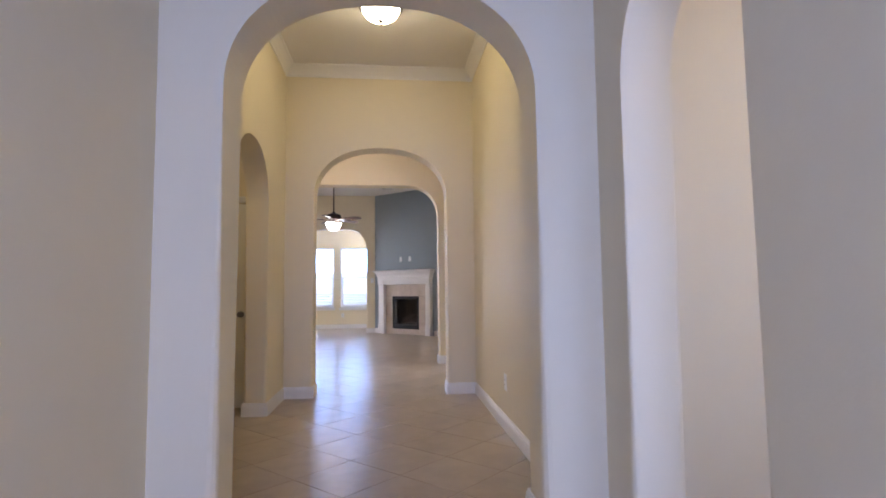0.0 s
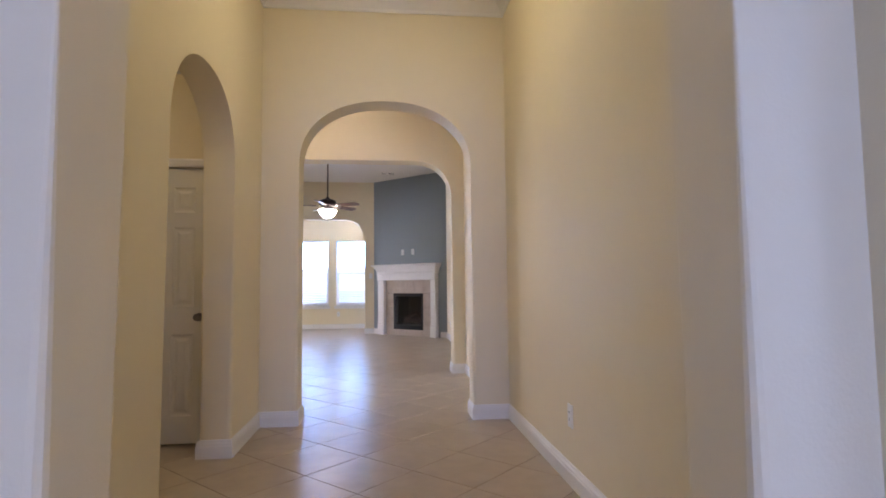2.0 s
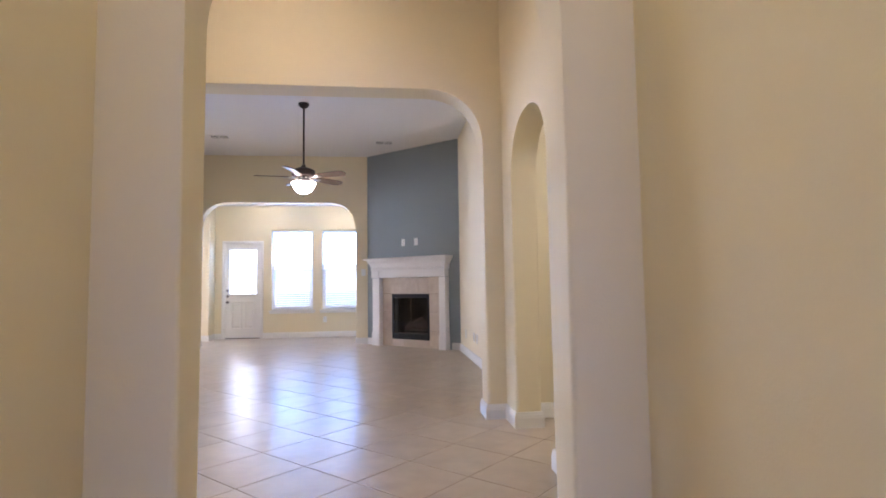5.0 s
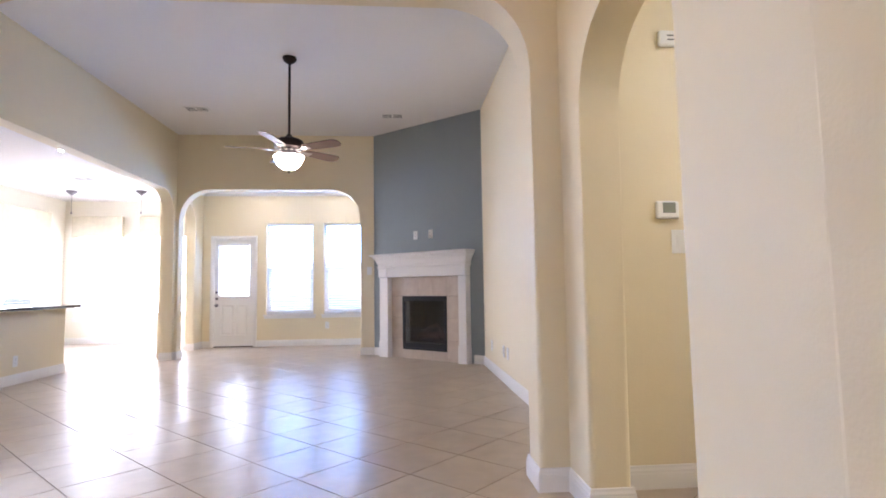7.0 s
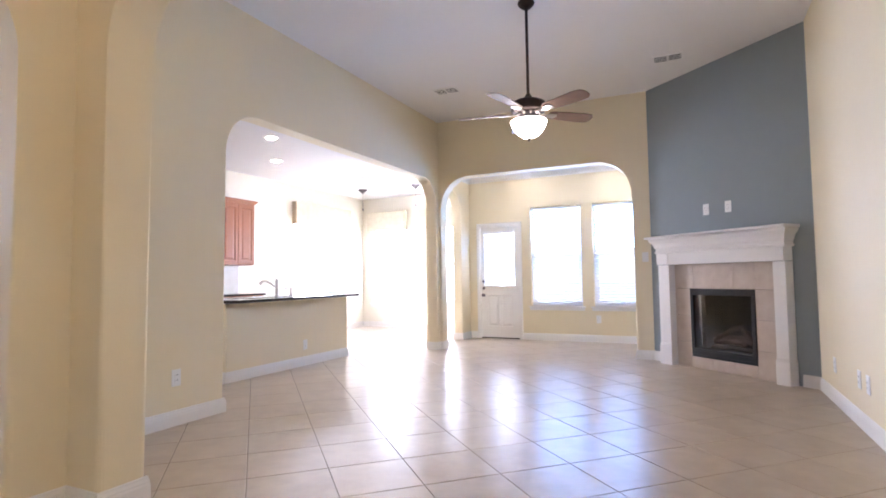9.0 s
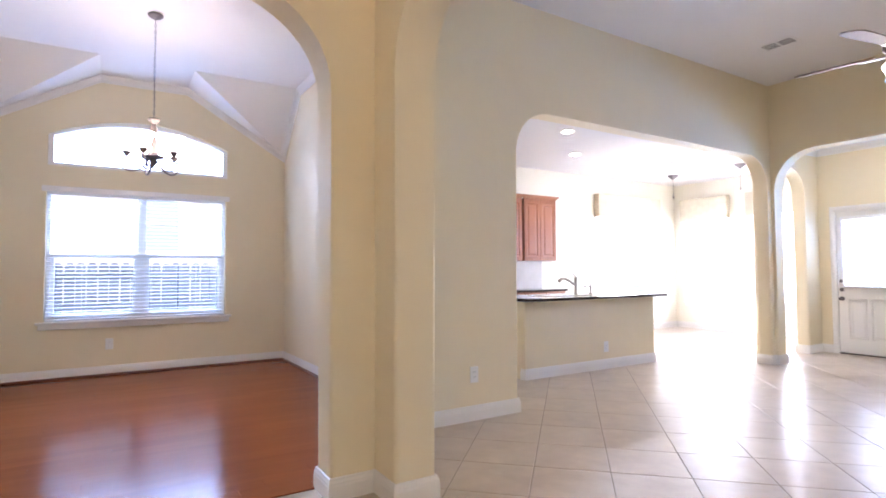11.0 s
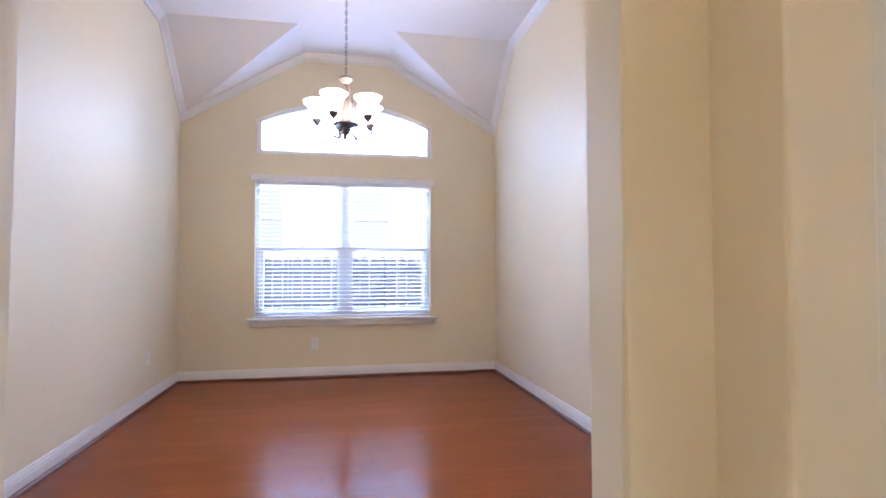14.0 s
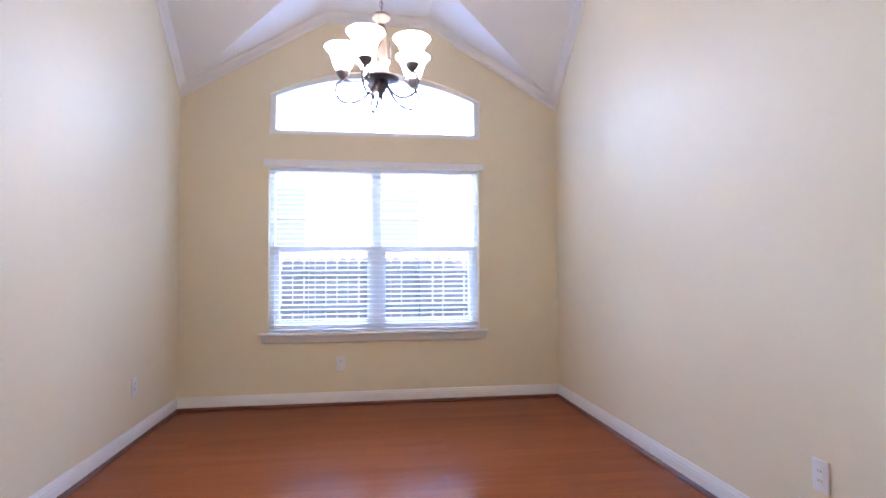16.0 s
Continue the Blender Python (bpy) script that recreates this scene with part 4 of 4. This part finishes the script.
# unseen lamp without a known source, added to lift the closet door
flush_light(Matrix.Translation((-1.45, 4.95, 2.75)), CLOSET_FILL)
# corridor and side passage lamps are assumed, never in view, and serve as fill
flush_light(Matrix.Translation((2.95, 7.7, 2.75)), CORRIDOR_FILL)
flush_light(Matrix.Translation((3.1, 1.75, 2.75)), SIDE_FILL)


def recessed_light(m):
    t = thing("recessed_light", "lit recessed ceiling downlight with a white trim ring", "downlight", m, "ceiling downlights")
    part("trim_ring", lathe(bmesh.new(), [(0.075, -0.001), (0.095, -0.001), (0.098, -0.006), (0.078, -0.010), (0.072, -0.006)], seg=28), TRIM, t, "", True)
    part("lens", lathe(bmesh.new(), [(0.001, -0.0100), (0.060, -0.0095), (0.061, -0.0068), (0.001, -0.0066)], seg=28), CAN, t)


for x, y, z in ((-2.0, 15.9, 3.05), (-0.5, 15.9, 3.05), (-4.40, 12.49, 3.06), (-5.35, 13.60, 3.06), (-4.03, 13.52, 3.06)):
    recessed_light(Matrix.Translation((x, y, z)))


def pendant(m):
    t = thing("pendant_light", "small brushed metal ceiling fitting with a hanging pull", "ceiling fitting", m, "breakfast ceiling fittings")
    part("canopy", lathe(bmesh.new(), [(0.10, 0.0), (0.10, -0.012), (0.06, -0.05), (0.02, -0.075), (0.012, -0.09)], seg=24), PEWTER, t, "", True)
    part("cord", tube(bmesh.new(), [(0, 0, -0.08), (0, 0, -0.40)], 0.003, 6), PEWTER, t)
    part("pull", lathe(bmesh.new(), [(0.004, -0.40), (0.016, -0.42), (0.016, -0.44), (0.004, -0.455)], seg=14), PEWTER, t, "", True)


for x in (-5.75, -4.45):
    pendant(Matrix.Translation((x, 16.65, 3.06)))

# ceiling fan
fan = thing("ceiling_fan", "bronze five blade ceiling fan with a lit glass bowl", "ceiling fan", Matrix.Translation((-0.605, 11.72, 3.66)))
part("canopy", lathe(bmesh.new(), [(0.072, 0.0), (0.078, -0.015), (0.07, -0.035), (0.045, -0.06), (0.02, -0.075)], seg=28), BRONZE, fan, "", True)
part("downrod", tube(bmesh.new(), [(0, 0, -0.07), (0, 0, -0.90)], 0.0135, 12), BRONZE, fan, "", True)
part("motor_housing", lathe(bmesh.new(), [(0.025, -0.87), (0.04, -0.90), (0.11, -0.925), (0.15, -0.945), (0.158, -0.965), (0.158, -1.015), (0.15, -1.03), (0.10, -1.045)], seg=40), BRONZE, fan, "", True)
part("switch_housing", lathe(bmesh.new(), [(0.085, -1.043), (0.092, -1.06), (0.092, -1.095), (0.135, -1.108), (0.14, -1.118), (0.10, -1.122)], seg=32), PEWTER, fan, "", True)
part("light_bowl", lathe(bmesh.new(), [(0.13, -1.112), (0.160, -1.116), (0.164, -1.124), (0.158, -1.138), (0.146, -1.165), (0.128, -1.20), (0.098, -1.235), (0.06, -1.26), (0.025, -1.27), (0.004, -1.271)], seg=40), FANBOWL, fan, "lit frosted glass bowl", True)
for k in range(10):
    leaf = lathe(bmesh.new(), [(0.002, -0.016), (0.013, -0.009), (0.017, 0.0), (0.012, 0.011), (0.003, 0.019)], seg=8)
    bmesh.ops.transform(leaf, matrix=pose(0, 0, -1.055, 0, 0, 36 * k + 10) @ Matrix.Translation((0.098, 0, 0)), verts=leaf.verts)
    part("ornament", leaf, NICKEL, fan, "cast metal leaf ornament", True)
part("finial", lathe(bmesh.new(), [(0.018, -1.267), (0.02, -1.277), (0.008, -1.285), (0.01, -1.295), (0.002, -1.303)], seg=14), BRONZE, fan, "", True)
for k in range(5):
    m = pose(0, 0, -1.05, 0, 0, 72 * k + 44)
    bm = bmesh.new()
    pts = [(0.20, -0.045), (0.24, -0.062), (0.56, -0.078), (0.625, -0.070), (0.655, -0.04), (0.66, 0.0), (0.655, 0.04), (0.625, 0.070), (0.56, 0.078), (0.24, 0.062), (0.20, 0.045)]
    prism(bm, pts, -0.004, 0.004, "z")
    bmesh.ops.transform(bm, matrix=m @ pose(0, 0, 0.012, -13), verts=bm.verts)
    blade = part("blade", bm, BLADE, fan)
    bm = bmesh.new()
    prism(bm, [(0.09, -0.02), (0.16, -0.014), (0.20, -0.036), (0.27, -0.04), (0.285, 0.0), (0.27, 0.04), (0.20, 0.036), (0.16, 0.014), (0.09, 0.02)], -0.012, -0.006, "z")
    bmesh.ops.transform(bm, matrix=m @ pose(0, 0, 0.010, -9), verts=bm.verts)
    part("blade_iron", bm, NICKEL, blade, "ornate metal blade bracket")

# chandelier
CX, CY, CZ = -4.90, 7.735, TOP
ch = thing("chandelier", "pewter chandelier with five lit bell glass shades hung on a chain", "chandelier", Matrix.Translation((CX, CY, CZ)))
part("canopy", lathe(bmesh.new(), [(0.062, 0.0), (0.066, -0.01), (0.05, -0.028), (0.015, -0.04), (0.006, -0.055)], seg=24), PEWTER, ch, "", True)


def link(z, turn):
    bm = bmesh.new()
    ring = [(0.009 * math.cos(a), 0.0, z + 0.019 * math.sin(a)) for a in [2 * math.pi * k / 10 for k in range(11)]]
    tube(bm, ring, 0.0022, 5)
    bmesh.ops.transform(bm, matrix=pose(0, 0, 0, 0, 0, turn), verts=bm.verts)
    return bm


for k in range(29):
    part("chain_link", link(-0.07 - k * 0.0315, 90 * (k % 2)), PEWTER, ch)
part("cord", tube(bmesh.new(), [(0.004, 0.002, -0.04), (-0.004, 0.0, -0.5), (0.004, 0.002, -0.96)], 0.0018, 5), PEWTER, ch)
part("top_bell", lathe(bmesh.new(), [(0.008, -1.03), (0.044, -1.04), (0.052, -1.052), (0.046, -1.064), (0.022, -1.082), (0.013, -1.11)], seg=24), ANTIQUE, ch, "antique cream turned cap", True)
part("column", lathe(bmesh.new(), [(0.013, -1.105), (0.022, -1.13), (0.03, -1.16), (0.026, -1.20), (0.030, -1.30), (0.040, -1.38), (0.052, -1.402)], seg=28), ANTIQUE, ch, "antique cream turned stem", True)
part("base_plate", lathe(bmesh.new(), [(0.05, -1.400), (0.095, -1.413), (0.099, -1.420), (0.092, -1.427), (0.034, -1.437)], seg=32), PEWTER, ch, "", True)
part("drop", lathe(bmesh.new(), [(0.034, -1.436), (0.030, -1.47), (0.026, -1.495), (0.010, -1.505), (0.014, -1.515), (0.010, -1.528), (0.003, -1.548)], seg=24), PEWTER, ch, "", True)
for k in range(5):
    turn = pose(0, 0, 0, 0, 0, 72 * k + 48)
    bm = bmesh.new()
    arm = [(0.028, 0, -1.44), (0.065, 0, -1.50), (0.115, 0, -1.545), (0.175, 0, -1.563), (0.228, 0, -1.548), (0.254, 0, -1.50), (0.245, 0, -1.452), (0.212, 0, -1.425)]
    fine = []
    for i in range(len(arm) - 1):
        for s in range(4):
            fine.append(Vector(arm[i]).lerp(Vector(arm[i + 1]), s / 4))
    fine.append(Vector(arm[-1]))
    for _ in range(3):
        fine = [fine[0]] + [(fine[i - 1] + fine[i] * 2 + fine[i + 1]) / 4 for i in range(1, len(fine) - 1)] + [fine[-1]]
    tube(bm, fine, 0.0075, 8)
    curl = [(0.188 + 0.030 * (1 - 0.08 * i) * math.cos(0.62 * i + 0.9), 0.0, -1.462 + 0.034 * (1 - 0.08 * i) * math.sin(0.62 * i + 0.9)) for i in range(11)]
    curls = tube(bmesh.new(), curl, 0.006, 6)
    stem = tube(bmesh.new(), [(0.03 + 0.035 * math.sin(2.4 * i / 8), 0.0, -1.33 + 0.09 * i / 8 - 0.02 * math.sin(4 * i / 8)) for i in range(9)], 0.003, 6)
    bmesh.ops.transform(bm, matrix=turn, verts=bm.verts)
    a = part("arm", bm, PEWTER, ch, "", True)
    for name, piece in (("scroll", curls), ("stem_scroll", stem)):
        bmesh.ops.transform(piece, matrix=turn, verts=piece.verts)
        part(name, piece, PEWTER, a, "", True)
    bm = lathe(bmesh.new(), [(0.006, -1.43), (0.02, -1.42), (0.036, -1.395), (0.038, -1.383), (0.03, -1.38)], seg=20)
    bmesh.ops.transform(bm, matrix=turn @ Matrix.Translation((0.212, 0, 0)), verts=bm.verts)
    part("cup", bm, PEWTER, a, "", True)
    bm = lathe(bmesh.new(), [(0.033, -1.382), (0.047, -1.358), (0.057, -1.330), (0.065, -1.302), (0.077, -1.276), (0.095, -1.258), (0.100, -1.250), (0.094, -1.247), (0.073, -1.272), (0.060, -1.302), (0.052, -1.330), (0.038, -1.365)], seg=28)
    bmesh.ops.transform(bm, matrix=turn @ Matrix.Translation((0.212, 0, 0)), verts=bm.verts)
    part("shade", bm, SHADE, a, "lit frosted bell glass shade", True)

for o in ch.children:
    if o.name.split(".")[0] in ("top_bell", "column", "base_plate", "drop", "arm"):
        o.location.z += 0.063 if o.name.startswith("top_bell") else 0.086

# ---- kitchen ----
bar = thing("bar_counter", "cream painted half wall bar with a dark granite top", "bar", Matrix.Translation((0, 0, 0)))
part("half_wall", boxed(-4.57, 11.40, 0.0, -4.02, 13.66, 0.872), PAINT, bar)
part("trim_strip", boxed(-4.53, 11.42, 0.8725, -4.00, 13.68, 0.884, bevel=0.003), TRIM, bar)
bm = bmesh.new()
prism(bm, [(-4.75, 11.34), (-3.90, 11.34), (-3.85, 11.39), (-3.85, 13.74), (-3.90, 13.83), (-4.75, 13.83)], 0.885, 0.918, "z")
part("granite_top", bm, GRANITE, bar, "dark speckled granite countertop")
f = thing("kitchen_faucet", "brushed nickel pull-out kitchen faucet beside the sink", "faucet", Matrix.Translation((-4.50, 12.71, 0.918)) @ Matrix.Scale(1.12, 4))
part("body", lathe(bmesh.new(), [(0.032, 0.0), (0.032, 0.008), (0.024, 0.02), (0.022, 0.14), (0.025, 0.17), (0.02, 0.2), (0.006, 0.21)], seg=20), NICKEL, f, "", True)
part("spout", tube(bmesh.new(), [(0, -0.01, 0.10), (-0.03, -0.07, 0.155), (-0.05, -0.13, 0.185), (-0.06, -0.18, 0.18), (-0.065, -0.215, 0.15)], lambda s: 0.014 + 0.006 * s, 12), NICKEL, f, "", True)
part("lever", tube(bmesh.new(), [(0, 0, 0.20), (-0.01, -0.03, 0.235), (-0.02, -0.07, 0.255)], lambda s: 0.008 - 0.003 * s, 8), NICKEL, f, "", True)
f = thing("soap_dispenser", "brushed nickel soap dispenser on the granite counter", "soap dispenser", Matrix.Translation((-4.50, 12.99, 0.918)) @ Matrix.Scale(1.5, 4))
part("body", lathe(bmesh.new(), [(0.02, 0.0), (0.02, 0.008), (0.011, 0.018), (0.011, 0.05), (0.015, 0.06), (0.012, 0.07)], seg=16), NICKEL, f, "", True)
part("spout", tube(bmesh.new(), [(0, 0, 0.065), (-0.02, -0.03, 0.07), (-0.035, -0.055, 0.062)], 0.006, 8), NICKEL, f, "", True)
f = thing("water_tap", "slim brushed nickel gooseneck water tap on the counter", "faucet", Matrix.Translation((-4.60, 13.10, 0.918)) @ Matrix.Scale(1.3, 4))
part("neck", tube(bmesh.new(), [(0, 0, 0.0), (0, 0, 0.16), (-0.01, -0.02, 0.20), (-0.03, -0.04, 0.21), (-0.045, -0.055, 0.19)], 0.006, 8), NICKEL, f, "", True)
s = thing("kitchen_sink", "stainless steel sink rim let into the granite counter", "sink", Matrix.Translation((-4.36, 12.30, 0.919)))
bm = bmesh.new()
for a in ((-0.22, -0.38, 0.22, -0.35), (-0.22, 0.35, 0.22, 0.38), (-0.22, -0.35, -0.19, 0.35), (0.19, -0.35, 0.22, 0.35)):
    box(bm, a[0], a[1], 0.0, a[2], a[3], 0.006, bevel=0.002)
part("rim", bm, STEEL, s)
part("basin", boxed(-0.19, -0.35, 0.0, 0.19, 0.35, 0.002), STEEL, s)

for k, y0 in enumerate((13.68, 12.22, 11.14)):
    c = thing("wall_cabinet", "reddish wood wall cabinet with two raised panel doors", "cabinet", Matrix.Translation((-6.60, y0, 1.40)), "kitchen wall cabinets")
    y_end = 14.045 - y0 if k == 0 else 1.06
    part("body", boxed(0.002, -0.36 if k == 0 else 0.0, 0.0, 0.32, y_end, 1.05), CABINET, c)
    lo = -0.36 if k == 0 else 0.0
    part("crown", sweep(bmesh.new(), [(0.32, lo), (0.32, y_end), (0.002, y_end)][::-1], [(0, 1.05), (0.01, 1.05), (0.02, 1.07), (0.05, 1.10), (0.055, 1.12), (0, 1.12)]), CABINET, c)
    n = 2
    for i in range(n):
        a, b = lo + (y_end - lo) * i / n + 0.004, lo + (y_end - lo) * (i + 1) / n - 0.004
        bm = bmesh.new()
        grid_face(bm, a, b, 0.01, 1.04, 0.0, [(a + 0.055, b - 0.055, 0.07, 0.98)])
        raised_panel(bm, a + 0.055, 0.07, b - 0.055, 0.98, 0.0)
        for q in ([(a, 0.01), (b, 0.01)], [(b, 0.01), (b, 1.04)], [(b, 1.04), (a, 1.04)], [(a, 1.04), (a, 0.01)]):
            bm.faces.new([bm.verts.new(p) for p in ((q[0][0], 0, q[0][1]), (q[1][0], 0, q[1][1]), (q[1][0], 0.02, q[1][1]), (q[0][0], 0.02, q[0][1]))])
        bmesh.ops.transform(bm, matrix=Matrix.Translation((0.341, 0, 0)) @ pose(0, 0, 0, 0, 0, 90), verts=bm.verts)
        part("door", bm, CABINET, c)
for y0 in (11.26, 12.18, 13.10):
    c = thing("base_cabinet", "reddish wood base cabinet under the kitchen counter", "cabinet", Matrix.Translation((-6.60, y0, 0.0)), "kitchen base cabinets")
    part("body", boxed(0.002, 0.002, 0.09, 0.58, 0.91, 0.884), CABINET, c)
    part("toe_kick", boxed(0.002, 0.002, 0.0, 0.52, 0.91, 0.089), CABINET, c)
    for i in range(2):
        part("door", boxed(0.581, 0.01 + 0.455 * i, 0.11, 0.60, 0.45 + 0.455 * i, 0.70, bevel=0.004), CABINET, c)
        part("drawer", boxed(0.581, 0.01 + 0.455 * i, 0.72, 0.60, 0.45 + 0.455 * i, 0.875, bevel=0.004), CABINET, c)
w = thing("kitchen_worktop", "dark granite worktop with a pale stone backsplash along the wall", "worktop", Matrix())
part("slab", boxed(-6.598, 11.24, 0.885, -5.97, 14.03, 0.918, bevel=0.004), GRANITE, w)
part("backsplash", boxed(-6.598, 11.24, 0.918, -6.585, 14.00, 1.40), BACKSPLASH, w)

# ---- outside ----
structure("ground", boxed(-160, -120, -0.36, 120, 160, -0.26), GRASS, "mown lawn round the house")
fn = thing("garden_fence", "weathered grey wooden privacy fence behind the house", "fence", Matrix.Translation((-9.7, -1.2, -0.26)))
bmf = bmesh.new()
prism(bmf, [(-0.068, 0), (0.068, 0), (0.068, 1.60), (0.03, 1.65), (-0.03, 1.65), (-0.068, 1.60)], -0.009, 0.009, "x")
board = part("board", bmf, FENCE, fn)
for k in range(118):
    o = board if k == 0 else new("board", board.data)
    o.parent = fn
    o.matrix_local = pose(random.uniform(-0.004, 0.004), k * 0.152 + random.uniform(-0.006, 0.006), random.uniform(-0.015, 0.015), random.uniform(-0.35, 0.35), 0, 0)
for z in (0.3, 0.95, 1.45):
    part("rail", boxed(0.012, 0, z - 0.045, 0.05, 17.9, z + 0.045), FENCE, fn)
for k in range(8):
    part("post", boxed(0.05, k * 2.4, 0, 0.14, k * 2.4 + 0.09, 1.62), FENCE, fn)
hs = thing("neighbour_house", "pale brick neighbouring house in sunlight beyond the fence", "house", Matrix.Translation((-15.5, 1.0, -0.26)))
hw = part("wall", boxed(-8, -6, 0, 0, 17, 5.4), BRICK, hs)
bm = bmesh.new()
prism(bm, [(-8.6, 5.4), (0.6, 5.4), (-4, 8.4)], -6.6, 17.6, "y")
part("roof", bm, ROOF, hs)
for y, z in ((0.6, 2.05), (4.2, 2.05), (7.0, 2.05), (11.5, 2.05)):
    wi = part("window", boxed(0.0, y, z, 0.03, y + 0.95, z + 1.5), NEIGHBOURGLASS, hs)
    for a in ((y - 0.07, z - 0.07, y + 1.02, z), (y - 0.07, z + 1.5, y + 1.02, z + 1.57), (y - 0.07, z, y, z + 1.5), (y + 0.95, z, y + 1.02, z + 1.5), (y, z + 0.72, y + 0.95, z + 0.77)):
        part("frame", boxed(0.0, a[0], a[1], 0.06, a[2], a[3]), TRIM, wi)

# ---- floor pieces ----
PITCH, GAP = 0.462, 0.0048
dd, aa = Vector((math.sqrt(0.5), math.sqrt(0.5))), Vector((-math.sqrt(0.5), math.sqrt(0.5)))
anchor = Vector((-0.66, 10.37))


def tile_mesh():
    bm = bmesh.new()
    h = (PITCH - GAP) / 2
    rings = [[bm.verts.new((sx * (h - i), sy * (h - i), z)) for sx, sy in ((-1, -1), (1, -1), (1, 1), (-1, 1))] for i, z in ((0.0, -0.0029), (0.0, -0.0014), (0.0016, 0.0))]
    for a, b in zip(rings, rings[1:]):
        for k in range(4):
            bm.faces.new((a[k], a[(k + 1) % 4], b[(k + 1) % 4], b[k]))
    bm.faces.new(rings[-1])
    me = bpy.data.meshes.new("floor_tile")
    bm.to_mesh(me)
    bm.free()
    me.materials.append(TILE)
    return me


rooms = ((-0.475, -2.6, 1.615, 2.9), (-0.8, 2.8, 1.6, 6.4), (-2.35, 6.5, 1.6, 9.0), (-3.2, 8.9, 1.8, 14.9), (-3.39, 14.8, 0.85, 16.6), (-6.65, 9.6, -3.1, 17.95),
         (1.5, 6.8, 3.9, 8.7), (1.6, 0.6, 3.75, 2.8), (-2.15, 4.1, -0.6, 5.95))
floor_ob = bpy.data.objects["floor"]
centres = []
for i in range(-60, 60):
    for k in range(-60, 60):
        c = anchor + dd * (PITCH * (i + 0.5)) + aa * (PITCH * (k + 0.5))
        if any(a - 0.33 < c.x < b + 0.33 and lo - 0.33 < c.y < hi + 0.33 for a, lo, b, hi in rooms):
            if X0 - 0.4 < c.x < -3.42 and 5.6 < c.y < 9.17:
                continue
            if -3.42 <= c.x < -2.75 and 5.6 < c.y < 8.80:
                continue
            centres.append(c)
centres.sort(key=lambda c: abs(c.x + 0.4) * 1.1 + max(0, 2.5 - c.y) * 1.5 + max(0, c.y - 11.5))
shared = tile_mesh()
for c in centres[:300]:
    o = new("floor_tile", shared)
    o.parent = floor_ob
    o.matrix_local = pose(c.x, c.y, 0, 0, 0, 45 + 90 * random.randrange(4))
h = (PITCH - GAP) / 2
verts, faces = [], []
for c in centres[300:]:
    base = len(verts)
    for inset, z in ((0.0, -0.0029), (0.0, -0.0014), (0.0016, 0.0)):
        for sx, sy in ((-1, -1), (1, -1), (1, 1), (-1, 1)):
            p = c + dd * (sx * (h - inset)) + aa * (sy * (h - inset))
            verts.append((p.x, p.y, z))
    for r in (0, 4):
        for k in range(4):
            j = (k + 1) % 4
            faces.append((base + r + k, base + r + j, base + r + 4 + j, base + r + 4 + k))
    faces.append((base + 8, base + 9, base + 10, base + 11))
me = bpy.data.meshes.new("far_floor_tiles")
me.from_pydata(verts, [], faces)
me.materials.append(TILE)
ob = new("far_floor_tiles", me)
ob.parent = floor_ob
tagged(ob, kind="stuff")

# dining room planks run along the room's width
plank_parent = bpy.data.objects["floor_dining"]
PW = 0.096
meshes = {}


def plank_mesh(length):
    key = round(length, 2)
    if key not in meshes:
        bm = bmesh.new()
        hx, hy = PW / 2 - 0.0003, key / 2 - 0.0003
        rings = [[bm.verts.new((sx * (hx - i), sy * (hy - i), z)) for sx, sy in ((-1, -1), (1, -1), (1, 1), (-1, 1))] for i, z in ((0, 0.0), (0, 0.0092), (0.0003, 0.0095))]
        for a, b in zip(rings, rings[1:]):
            for k in range(4):
                bm.faces.new((a[k], a[(k + 1) % 4], b[(k + 1) % 4], b[k]))
        bm.faces.new(rings[-1])
        me = bpy.data.meshes.new("plank")
        bm.to_mesh(me)
        bm.free()
        me.materials.append(WOOD)
        meshes[key] = me
    return meshes[key]


x = X0 + PW / 2
row = 0
while x < -2.40:
    y, stop = DY0 + 0.002, (DY1 - 0.002 if x < -3.14 else 9.118 if x < -2.71 else 8.676)
    cut = random.choice((0.4, 0.7, 1.0, 1.3, 0.55))
    while y < stop - 0.01:
        end = min(stop, y + cut)
        if stop - end < 0.15:
            end = stop
        o = new("plank", plank_mesh(end - y))
        o.parent = plank_parent
        o.matrix_local = Matrix.Translation((x, (y + end) / 2, -0.002))
        y = end
        cut = random.choice((0.9, 1.2, 1.2, 1.5))
    x += PW
    row += 1
